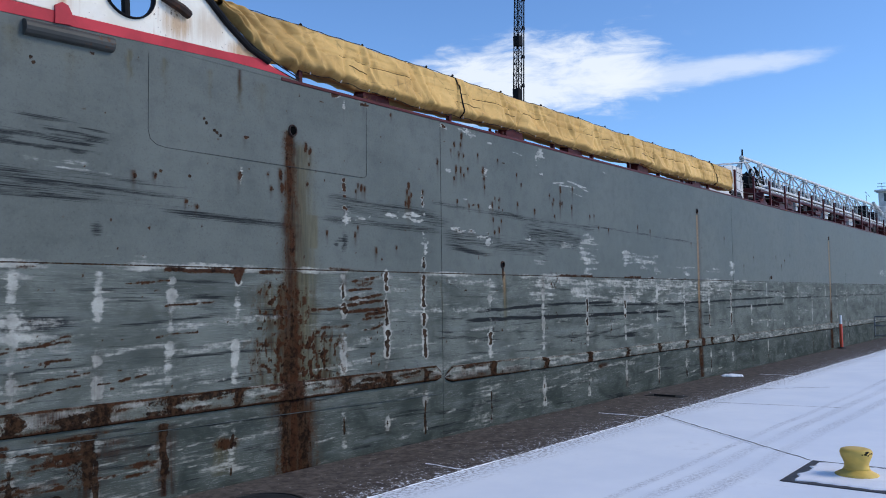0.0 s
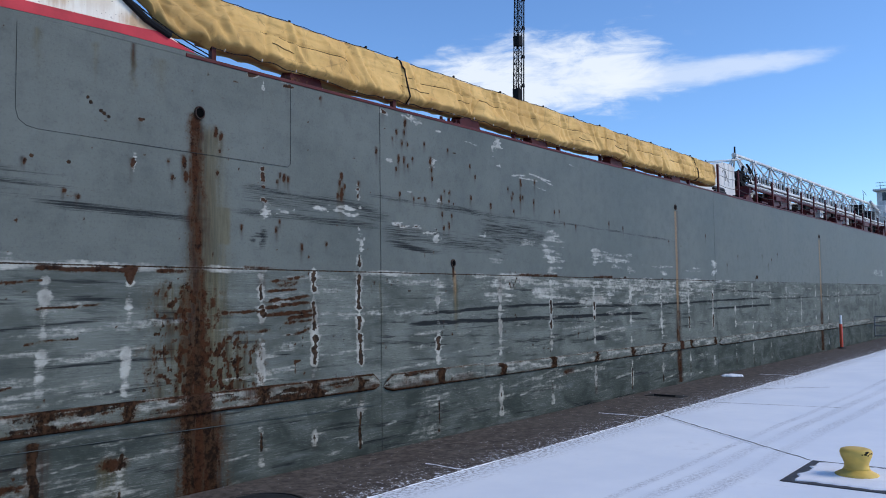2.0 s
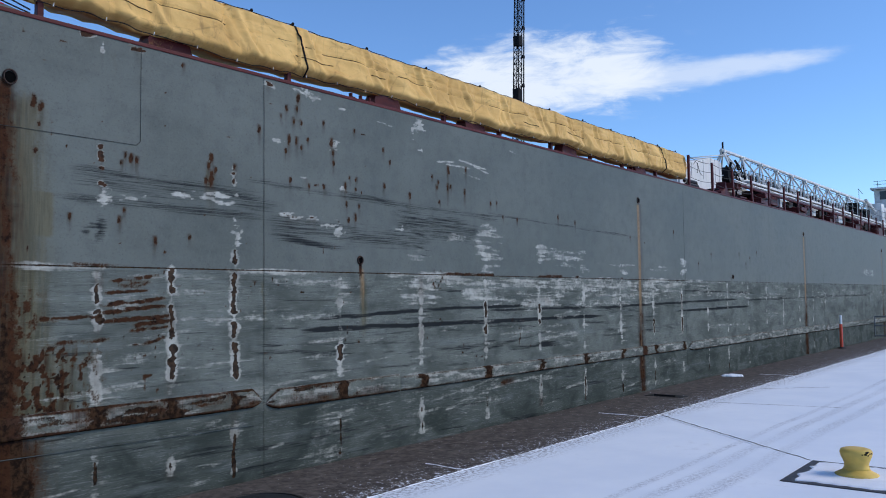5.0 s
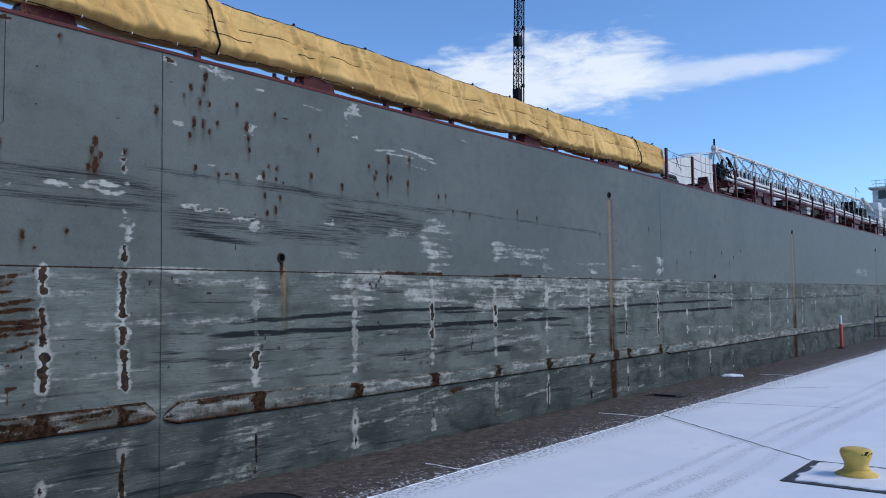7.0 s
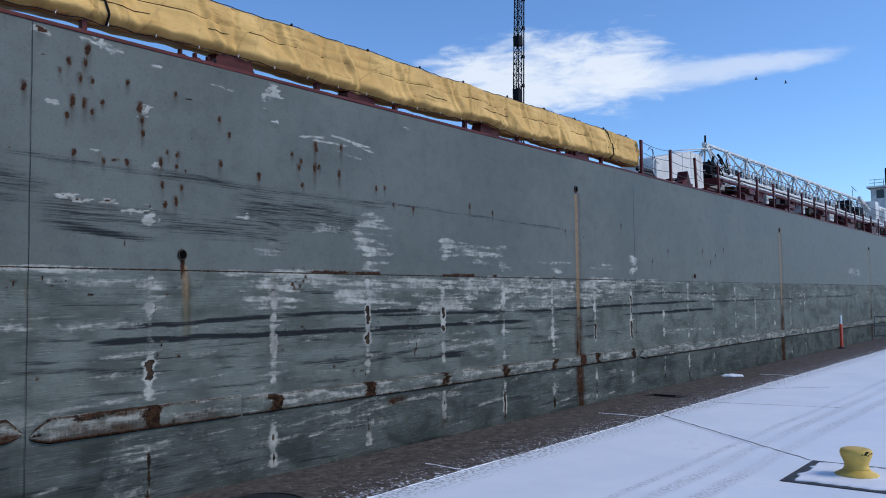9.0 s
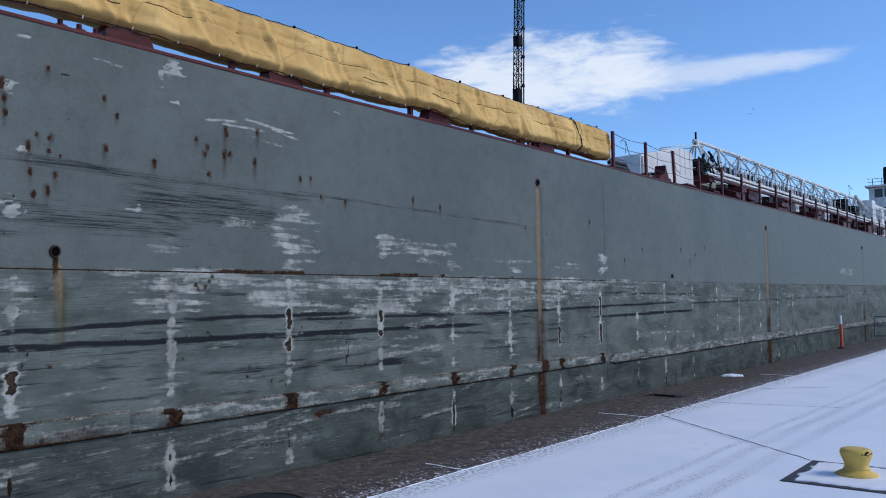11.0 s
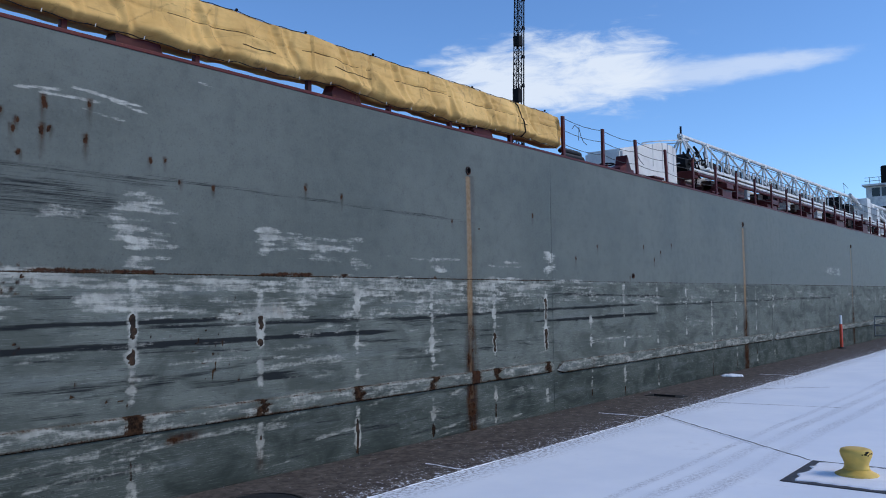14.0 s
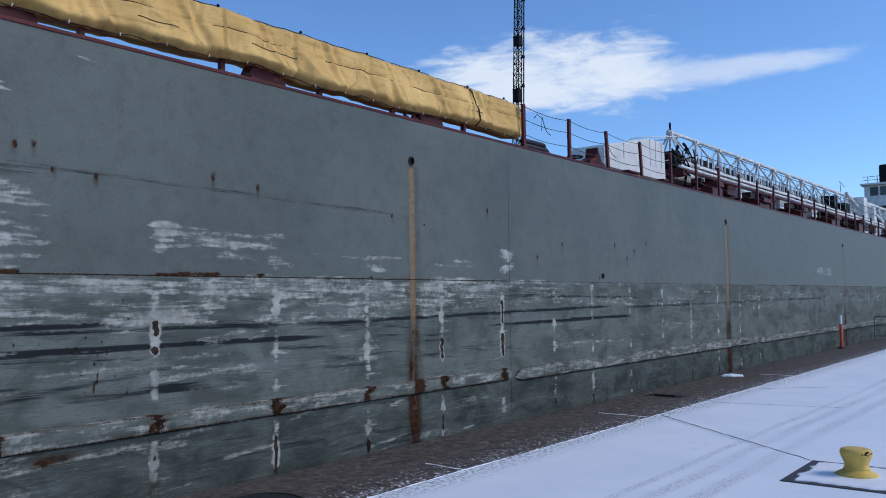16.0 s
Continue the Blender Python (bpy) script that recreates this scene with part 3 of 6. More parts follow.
# thin scratched lines of bare paint: from, to, height at each end, strength
SCRATCHES = ((14.5, 15.15, 4.60, 4.68, .8), (14.75, 15.6, 4.60, 4.60, .7), (15.1, 16.1, 4.72, 4.63, .8), (15.55, 16.15, 4.66, 4.55, .8), (15.2, 15.9, 4.50, 4.42, .55),
             (13.0, 13.6, 5.05, 5.02, .5), (16.7, 17.1, 5.1, 5.05, .5), (7.1, 7.6, 4.05, 4.02, .5), (4.0, 5.0, 3.74, 3.70, .6), (3.7, 4.8, 1.52, 1.56, .6))
# scraped patches: from, to, low, high, strength
SCRAPES = ((14.75, 16.1, 3.22, 3.42, .8), (15.6, 16.25, 3.05, 3.5, .7), (15.80, 16.02, 2.75, 3.66, 1.0), (16.0, 16.4, 2.95, 3.2, .5),
           (17.72, 17.95, 2.95, 3.38, 1.1), (17.8, 19.6, 3.05, 3.3, .62), (18.3, 19.2, 2.92, 3.0, .6), (20.2, 22.0, 2.95, 3.08, .55), (23.0, 23.9, 2.9, 3.05, .6),
           (24.95, 25.12, 2.7, 3.3, 1.1), (13.7, 14.3, 2.9, 3.2, .4), (19.4, 19.65, 2.8, 3.02, .6), (21.4, 21.6, 2.75, 3.1, .6))
SCRAPES_LOW = ((3.62, 4.15, 1.86, 2.2, .9), (4.6, 5.2, 2.70, 2.8, .8), (4.5, 5.9, 1.93, 2.0, .85), (6.1, 6.75, 1.95, 2.1, .7), (8.9, 10.0, 2.56, 2.64, .7), (9.6, 10.4, 1.95, 2.2, .5),
               (10.4, 10.75, 2.0, 2.15, .6), (11.0, 12.6, 2.48, 2.62, .55), (11.1, 12.3, 1.97, 2.12, .6), (13.5, 14.5, 2.2, 2.65, .75), (14.5, 17.5, 2.5, 2.68, .85),
               (15.2, 17.3, 2.2, 2.5, .85), (16.4, 19.6, 2.46, 2.68, .95), (17.0, 18.6, 2.1, 2.42, .9), (19.4, 25.0, 2.4, 2.68, .72), (19.2, 23.5, 2.1, 2.4, .7))
SCRAPES_FAR = ((25.2, 27.5, 2.2, 2.6, .5), (29.5, 33.5, 2.15, 2.35, .55), (31.0, 36.0, 1.5, 1.7, .4), (33.0, 38.0, 2.45, 2.62, .5), (38.0, 46.0, 2.2, 2.5, .5), (46.5, 49.5, 3.1, 3.5, .6), (27.0, 31.0, 1.3, 1.5, .4))
SCRAPES_FOOT = ((12.6, 16.5, .3, .8, .3), (18.2, 18.9, 1.85, 1.95, .8), (16.3, 19.0, 1.55, 1.75, .45), (22.0, 25.0, 2.2, 2.6, .55), (25.0, 34.0, 2.62, 2.68, .6), (27.0, 36.0, 2.2, 2.4, .45),
                (34.0, 60.0, 1.9, 2.4, .4), (28.0, 50.0, 1.3, 1.6, .25), (3.4, 7.0, 1.3, 1.6, .35), (11.5, 14.0, .1, .5, .25))
FRAMES = (3.82, 4.74, 5.66, 6.63, 8.53, 9.46, 10.38, 12.25, 14.09, 15.91, 17.75, 19.56, 21.33, 23.14, 24.95, 26.82, 28.43, 30.3, 32.17, 34.05, 36.1, 38.0, 39.8)
# where plating over a frame is worn through to rust: along, low, high
WORN = ((9.46, 2.4, 2.66), (9.46, 2.05, 2.24), (9.46, 1.86, 1.97), (9.48, 1.4, 1.75), (10.38, 2.4, 2.62), (10.37, 2.15, 2.36), (10.37, 1.85, 2.0), (10.37, 1.63, 1.76),
        (10.39, 1.35, 1.58), (8.52, 2.3, 2.45), (8.55, 2.08, 2.2), (12.25, 1.42, 1.62), (15.91, 1.98, 2.2), (15.91, 1.68, 1.8), (17.75, 2.0, 2.14), (17.75, 1.79, 1.84), (23.14, 1.4, 1.7),
        (24.95, 1.95, 2.3), (24.95, 1.35, 1.7), (10.38, 2.78, 2.9))


class Marks:
    """Layers of wear over a sheet of plating; each mark is laid down in its own window."""

    def __init__(self, X, Z):
        self.X, self.Z = X, Z
        self.layer = {key: np.zeros_like(X) for key in ("white", "rust", "dark", "olive", "pit", "tan", "stain")}
        self.drag = soft_noise(X, Z + 0.03 * X, 1.0, 0.055, 211)
        self.patch = soft_noise(X, Z, 0.35, 0.3, 8)
        self.small = soft_noise(X, Z, 0.11, 0.07, 17, 3)
        self.wx = soft_noise(X, Z, 0.16, 0.12, 13) - 0.5
        self.wz = soft_noise(X, Z, 0.3, 0.07, 15) - 0.5
        self.fall = soft_noise(X, Z, 0.06, 0.6, 19)
        self.crumb = soft_noise(X, Z, 0.075, 0.032, 23, 2)

    def put(self, key, x0, x1, z0, z1, shape):
        i = slice(*np.searchsorted(self.X[:, 0], (x0, x1)))
        j = slice(*np.searchsorted(self.Z[0], (z0, z1)))
        if i.stop > i.start and j.stop > j.start:
            at = (i, j)
            view = self.layer[key][at]
            np.maximum(view, shape(self.X[at], self.Z[at], at), out=view)

    def flake(self, x, z, rx, rz, core):
        def far(X, Z, at):
            return np.sqrt(((X - x + 2.4 * min(rx, 0.1) * self.wx[at]) / rx) ** 2 + ((Z - z + 2.2 * min(rz, 0.08) * self.wz[at]) / rz) ** 2) + 1.5 * (self.crumb[at] - 0.5) + 0.7 * (self.drag[at] - 0.5)
        box4 = (x - 2 * rx, x + 2 * rx, z - 2 * rz, z + 2 * rz)
        self.put("white", *box4, lambda X, Z, at: np.clip(1.5 * (1.1 - far(X, Z, at)), 0, 0.95))
        if core:
            self.put("rust", *box4, lambda X, Z, at: np.clip(1.8 * (0.8 * core - far(X, Z, at)), 0, 1.0))
            self.put("stain", x - rx, x + rx, z - rz - 0.25, z, lambda X, Z, at: 0.45 * np.exp(-((X - x) / (0.6 * rx)) ** 2) * np.clip(1 - (z - Z) / (rz + 0.25), 0, 1) * (self.fall[at] + 0.3))

    def run(self, x, z, h):
        w = 0.018 + 0.06 * h
        self.put("rust", x - 0.15, x + 0.15, z - 0.2, z + 0.15, lambda X, Z, at: 1.0 * np.exp(-((X - x + 0.07 * self.wx[at]) / (0.016 + 0.06 * h)) ** 2 - ((Z - z + 0.3 * h + 0.05 * self.wz[at]) / (0.018 + 0.26 * h)) ** 2) * (0.55 + 0.9 * self.crumb[at]))
        self.put("stain", x - 4 * w, x + 4 * w, z - 2.4 * h - 0.15, z + 0.06,
                 lambda X, Z, at: 0.7 * np.exp(-((X - x - 0.05 * self.wx[at]) / (1.5 * w)) ** 2) * step(z + 0.04 - Z, 0, 0.03) * np.clip(1 - (z - Z) / (2.2 * h + 0.1), 0, 1) * (0.35 + self.fall[at]))

    def scrape(self, a, b, lo, hi, s):
        def shape(X, Z, at):
            ends = step(X + 0.35 * self.wz[at], a - 0.1, a + 0.12) * step(-X + 0.9 * self.wz[at], -b - 0.35, -b + 0.1)
            edge = step(Z + 0.1 * self.wx[at], lo - 0.05, lo + 0.05) * step(-Z + 0.1 * self.wx[at], -hi - 0.05, -hi + 0.05)
            return s * ends * edge * np.clip(0.05 + 3.0 * (0.65 * self.drag[at] + 0.35 * self.patch[at] - 0.32), 0, 1.25)
        self.put("white", a - 0.5, b + 0.7, lo - 0.15, hi + 0.15, shape)

    def scratch(self, a, b, z0, z1, s):
        def shape(X, Z, at):
            f = np.clip((X - a) / (b - a), 0, 1)
            d = Z - z0 - (z1 - z0) * f + 0.02 * self.wz[at]
            return s * 1.2 * np.exp(-(d / (0.010 + 0.012 * self.patch[at])) ** 2) * step(X, a, a + 0.1) * step(-X, -b, -b + 0.2) * (0.45 + 0.9 * self.patch[at])
        self.put("white", a, b, min(z0, z1) - 0.1, max(z0, z1) + 0.1, shape)

    def scuff(self, x0, x1, z0, z1, h, s):
        def shape(X, Z, at):
            f = np.clip((X - x0) / (x1 - x0), 0, 1)
            d = (Z - z0 - (z1 - z0) * f + 0.03 * self.wz[at]) / (h * (0.7 + 0.7 * self.drag[at]))
            ends = step(X, x0 - 0.3, x0 + 0.4) * step(-X, -x1 - 0.5, -x1 + 0.5)
            return 1.05 * s * np.exp(-np.abs(d) ** 4) * ends * np.clip(0.65 + 1.2 * (self.drag[at] - 0.3), 0, 1.3)
        self.put("dark", x0 - 0.3, x1 + 0.5, min(z0, z1) - 3 * h, max(z0, z1) + 3 * h, shape)

    def frame_line(self, i, f):
        """Paint rubbed off over one frame: a broken light line, smeared aft in places, dark at the foot."""
        strong = 1.0 if f < 26 else 0.8
        lean = 0.05 if 5 < f < 7 else 0.0

        def off(X, Z, at):
            return X - f - 0.05 * self.wx[at] - lean * (Z - 2.2)

        def shape(X, Z, at):
            patch, chunk = soft_noise(Z + 5.3 * i, X, 0.24, 9.0, 20 + i, 3), soft_noise(Z + 3.7 * i, X, 0.09, 0.3, 140 + i, 2)
            env = np.maximum(step(Z, 1.12, 1.25) * step(-Z, -2.68, -2.6), 0.8 * step(Z, 0.05, 0.15) * step(-Z, -0.85, -0.7))
            w = 0.020 + 0.13 * np.clip(0.6 * patch + 0.4 * chunk - 0.36, 0, 1) + 0.03 * self.small[at]
            core = np.exp(-np.abs(off(X, Z, at) / w) ** 3) * np.clip(0.25 + 2.4 * (patch - 0.33) + 1.2 * (chunk - 0.5), 0, 1.25)
            d = off(X, Z, at)
            smear = np.exp(-np.clip(d, 0, 9) / 0.3) * np.exp(-np.clip(-d, 0, 9) / 0.13) * np.clip(4.4 * (soft_noise(X * 0.4, Z, 0.5, 0.045, 300 + i, 3) - 0.50), 0, 0.95)
            return strong * env * np.maximum(core * np.clip(0.1 + 1.1 * self.crumb[at] + 0.7 * self.small[at], 0, 1.15), smear * np.clip(patch * 1.9 - 0.25, 0, 1))
        self.put("white", f - 0.5, f + 0.9, 0, 2.7, shape)

        def foot(X, Z, at):
            w = 0.016 + 0.05 * soft_noise(Z + 2.1 * i, X, 0.12, 3.0, 170 + i, 2) * np.clip(0.95 - Z, 0, 0.7)
            return strong * np.exp(-np.abs(off(X, Z, at) / w) ** 3) * step(Z, 0.02, 0.1) * step(-Z, -0.72, -0.5) * np.clip(3.5 * (soft_noise(Z + 9.1 * i, X, 0.2, 9, 60 + i, 2) - 0.33), 0, 1.1)
        self.put("pit", f - 0.2, f + 0.2, 0, 0.85, foot)
        self.put("stain", f - 0.3, f + 0.3, 0, 2.7, lambda X, Z, at: strong * (0.5 if f < 18 else 0.22) * np.exp(-(off(X, Z, at) / 0.1) ** 2) * np.clip(2.4 * (soft_noise(Z + 4 * i, X, 0.35, 9, 90 + i, 2) - 0.45), 0, 1))

    def worn(self, x, lo, hi):
        def far(X, Z, at):
            return np.abs(X - x - 0.06 * self.wx[at]) / (0.026 + 0.04 * self.patch[at]) + np.clip(np.maximum(lo - Z, Z - hi), 0, 1) / 0.05 + 1.3 * (self.small[at] - 0.5) + 1.3 * (self.crumb[at] - 0.5)
        self.put("pit", x - 0.2, x + 0.2, lo - 0.15, hi + 0.15, lambda X, Z, at: np.clip(2.0 * (1.1 - far(X, Z, at)), 0, 1.05))
        self.put("white", x - 0.3, x + 0.3, lo - 0.2, hi + 0.2, lambda X, Z, at: np.clip(0.75 * (2.3 - far(X, Z, at)), 0, 0.95) * (0.35 + 0.9 * self.crumb[at] + 0.3 * self.patch[at]))


def hull_marks(X, Z):
    """How far paint is scraped, rusted, blackened or stained at each place of the plating."""
    m = Marks(X, Z)
    for row in SCRAPES + SCRAPES_LOW + SCRAPES_FAR + SCRAPES_FOOT:
        m.scrape(*row)
    for row in SCRATCHES:
        m.scratch(*row)
    for i, f in enumerate(FRAMES):
        m.frame_line(i, f)
    for row in WORN:
        m.worn(*row)
    for row in FLAKES + FLAKES_MID:
        m.flake(*row)
    for row in RUNS_AFT + RUNS_MID + RUNS_FORE:
        m.run(*row)
    # the long lap seam: bright where it is rubbed, rusted in stretches
    bare = soft_noise(X, Z * 0, 0.9, 1, 33)
    m.put("white", 3, 27, 2.5, 2.85, lambda X, Z, at: np.exp(-np.abs((Z - SEAM_Z + 0.01 + 0.05 * m.wz[at]) / (0.03 + 0.05 * m.patch[at])) ** 3) * np.clip(0.1 + 3.0 * (bare[at] - 0.42), 0, 1.15))
    for a, b, s in ((5.55, 6.75, 1.1), (6.95, 7.4, .9), (8.2, 8.9, .6), (14.6, 16.2, .8), (17.72, 18.7, .9), (19.2, 19.4, .6), (21.3, 21.5, .6), (3.8, 4.1, .5)):
        m.put("rust", a - 0.1, b + 0.1, 2.55, 2.8, lambda X, Z, at: s * np.exp(-((Z - SEAM_Z + (0.045 if b < 8 else -0.02) + 0.04 * m.wz[at]) / 0.026) ** 2) * step(X, a - 0.05, a + 0.08) * step(-X, -b - 0.05, -b + 0.08) * np.clip(0.5 + 1.4 * (m.small[at] - 0.3), 0, 1.1))
    m.put("pit", -30, 210, 2.64, 2.72, lambda X, Z, at: np.exp(-((Z - SEAM_Z) / 0.009) ** 2) * np.where(X < 25.2, 0.85, 0.55))
    m.put("dark", 3, 27, 2.55, 2.66, lambda X, Z, at: 0.6 * np.exp(-((Z - SEAM_Z + 0.07) / 0.018) ** 2) * np.clip(2.5 * (bare[at] - 0.45), 0, 1))
    m.put("rust", 6.4, 6.8, 2.4, 2.7, lambda X, Z, at: 1.1 * np.exp(-np.abs((X - 6.64) / (0.02 + 0.4 * np.clip(Z - 2.48, 0, 0.2))) ** 3) * step(Z, 2.45, 2.52))
    # small pits in clusters
    for x, z in ((6.1, 4.55), (6.14, 4.5), (6.26, 4.42), (6.35, 4.37), (6.3, 4.4), (3.96, 4.85), (3.99, 4.8), (5.5, 3.82), (5.9, 3.8), (6.97, 1.9), (7.02, 1.9), (6.83, 1.26), (22.7, 3.6)):
        m.put("pit", x - 0.1, x + 0.1, z - 0.1, z + 0.1, lambda X, Z, at: 1.1 * np.exp(-((X - x + 0.02 * m.wx[at]) / 0.026) ** 2 - ((Z - z) / 0.024) ** 2))
    # the great rust run below the forward outlet
    def run_body(X, Z, at):
        d = 4.62 - Z
        half = 0.125 + 0.008 * d + 0.035 * step(d, 1.9, 2.6) + 0.17 * step(-Z, -0.98, -0.86)
        inner = np.exp(-np.abs((X - 7.52 - 0.02 * d * step(-Z, -0.98, -0.86) - 0.10 * m.wx[at]) / (half * (0.85 + 0.35 * m.patch[at]))) ** 2.2)
        return inner * step(d, -0.03, 0.05) * (0.75 + 0.7 * (m.fall[at] - 0.4))
    m.put("stain", 6.9, 8.3, -0.3, 4.68, lambda X, Z, at: 1.15 * run_body(X, Z, at))
    m.put("rust", 6.9, 8.3, -0.3, 4.68, lambda X, Z, at: run_body(X, Z, at) * np.clip(0.22 + 2.2 * (soft_noise(X, Z, 0.07, 0.5, 41) - 0.42) + 0.35 * step(-Z, -2.3, -1.6), 0, 0.95))
    m.put("pit", 6.9, 8.3, -0.3, 2.6, lambda X, Z, at: run_body(X, Z, at) * np.clip(3.4 * (soft_noise(X, Z, 0.12, 0.6, 43) - 0.36), 0, 1.0))
    m.put("stain", 7.2, 8.3, 2.5, 4.62, lambda X, Z, at: 0.5 * np.exp(-np.abs((X - 7.57) / 0.24) ** 3) * step(4.6 - Z, 0, 0.3) * (0.4 + m.fall[at]))
    m.put("olive", 7.0, 8.4, 0.9, 4.6, lambda X, Z, at: 1.2 * np.exp(-((X - 7.70) / (0.24 + 0.05 * np.clip(4.6 - Z, 0, 3))) ** 2) * step(4.62 - Z, 0, 0.3) * (0.5 + 0.5 * m.fall[at]))
    m.put("olive", 7.4, 8.2, 2.9, 3.6, lambda X, Z, at: 1.0 * step(X, 7.44, 7.5) * step(-X, -8.08, -7.98) * step(Z, 2.95, 3.02) * step(-Z, -3.5, -3.45) * (0.7 + 0.4 * m.patch[at]))
    # olive and rust spattered field round its lower half
    def field(X, Z):
        low = np.exp(-np.abs((X - 7.70) / 0.85) ** 3) * step(-Z, -1.95, -1.7) * step(Z, 0.95, 1.1)
        return np.maximum(low, np.exp(-((X - 7.4) / 0.5) ** 2) * step(-Z, -2.6, -2.4) * step(Z, 1.7, 2.0))
    m.put("olive", 6.5, 8.9, 0.9, 2.7, lambda X, Z, at: 0.95 * field(X, Z) * (0.3 + m.fall[at]))
    m.put("stain", 6.5, 8.9, 0.9, 2.7, lambda X, Z, at: field(X, Z) * np.clip(2.6 * (m.fall[at] - 0.36), 0, 0.7))
    m.put("rust", 6.5, 8.9, 0.9, 2.7, lambda X, Z, at: field(X, Z) * np.clip(6.0 * (soft_noise(X, Z, 0.05, 0.07, 45, 3) - 0.50), 0, 0.95))
    m.put("pit", 6.5, 8.9, 0.9, 2.7, lambda X, Z, at: field(X, Z) * np.clip(8.0 * (soft_noise(X, Z, 0.06, 0.07, 47, 2) - 0.68), 0, 1.0))
    # scored and rusted strokes between two frames
    for a, b, z0, z1, s in ((8.72, 9.3, 2.54, 2.59, .9), (8.65, 9.15, 2.40, 2.43, 1.0), (8.62, 9.4, 2.26, 2.33, 1.0), (8.62, 9.4, 2.18, 2.24, 1.0), (8.6, 9.45, 2.09, 2.13, 1.1), (9.0, 9.45, 2.03, 2.07, 1.0),
                            (8.95, 9.45, 1.96, 2.0, .8), (9.1, 9.4, 1.82, 1.88, .7), (7.9, 8.6, 2.13, 2.14, .9), (8.1, 8.7, 1.86, 1.88, .6), (8.8, 9.2, 2.48, 2.52, .6)):
        m.put("rust", a - 0.1, b + 0.1, z0 - 0.1, z1 + 0.1, lambda X, Z, at: s * np.exp(-np.abs((Z - z0 - (z1 - z0) * np.clip((X - a) / (b - a), 0, 1) + 0.06 * m.wz[at]) / (0.016 + 0.02 * m.small[at])) ** 2.4) * step(X, a - 0.1, a + 0.06) * step(-X, -b - 0.06, -b + 0.1) * np.clip(0.35 + 1.8 * (m.crumb[at] - 0.2), 0, 1.1))
    m.put("stain", 8.5, 9.5, 1.8, 2.6, lambda X, Z, at: 0.35 * step(X, 8.55, 8.8) * step(-X, -9.5, -9.3) * m.patch[at])
    # thin rusted scores near the bow
    for a, b, z0, z1 in ((3.9, 4.6, 1.42, 1.50), (3.75, 4.5, 1.27, 1.36), (3.7, 4.4, 1.76, 1.86), (4.0, 4.4, 1.62, 1.66), (5.1, 5.6, 2.48, 2.52), (5.6, 6.3, 2.22, 2.26), (5.5, 6.0, 1.86, 1.9), (3.6, 3.9, 1.82, 1.8), (4.8, 5.3, 1.36, 1.42), (4.95, 4.98, 1.3, 1.5), (4.15, 4.4, 1.84, 1.92)):
        m.put("rust", a - 0.05, b + 0.05, z0 - 0.08, z1 + 0.08, lambda X, Z, at: 0.9 * np.exp(-((Z - z0 - (z1 - z0) * np.clip((X - a) / (b - a), 0, 1) + 0.05 * m.wz[at]) / 0.013) ** 2) * np.clip(0.3 + 1.9 * (m.crumb[at] - 0.2), 0, 1.1))
    # the lowest strake near the bow
    def foot_zone(X, Z):
        return step(-Z, -0.88, -0.8) * step(Z, -0.1, 0.1) * step(-X, -6.0, -4.9)
    m.put("stain", 2, 6.5, -0.2, 0.9, lambda X, Z, at: foot_zone(X, Z) * np.clip(2.0 * (soft_noise(X, Z, 0.6, 0.12, 51) - 0.38), 0, 0.7))
    m.put("rust", 2, 6.5, -0.2, 0.9, lambda X, Z, at: foot_zone(X, Z) * np.clip(4.4 * (soft_noise(X, Z, 0.4, 0.07, 53) - 0.52), 0, 1))
    m.put("pit", 2, 6.5, -0.2, 0.9, lambda X, Z, at: foot_zone(X, Z) * np.clip(5 * (soft_noise(X, Z, 0.35, 0.08, 55) - 0.58), 0, 1))
    m.put("white", 2, 8, -0.2, 0.9, lambda X, Z, at: step(-Z, -0.85, -0.75) * step(-X, -8, -6) * np.clip(3.4 * (soft_noise(X, Z - 0.08 * X, 0.7, 0.05, 56) - 0.55), 0, 0.7))
    for x, w, s in ((5.58, 0.07, 1.0), (4.66, 0.1, .7), (4.5, 0.12, .5)):
        m.put("pit", x - 0.4, x + 0.4, 0, 0.9, lambda X, Z, at: s * np.exp(-np.abs((X - x + 0.1 * m.wx[at] - 0.08 * (0.5 - Z) ** 2) / (w * (0.6 + 0.8 * m.patch[at]))) ** 3) * step(-Z, -0.88, -0.8) * step(Z, 0.15, 0.3))
        m.put("stain", x - 0.4, x + 0.4, 0, 0.9, lambda X, Z, at: s * np.exp(-((X - x) / (2.2 * w)) ** 2) * step(-Z, -0.88, -0.8) * m.fall[at] * 1.4)
    m.put("rust", 6.2, 6.7, 0.3, 0.7, lambda X, Z, at: np.exp(-((X - 6.45) / 0.17) ** 2 - ((Z - 0.48) / 0.08) ** 2) * (0.3 + 1.3 * m.small[at]))
    m.put("olive", 6.1, 6.8, 0.1, 0.7, lambda X, Z, at: 0.8 * np.exp(-((X - 6.42) / 0.2) ** 2) * step(0.6 - Z, 0, 0.1) * m.fall[at] * 1.5)
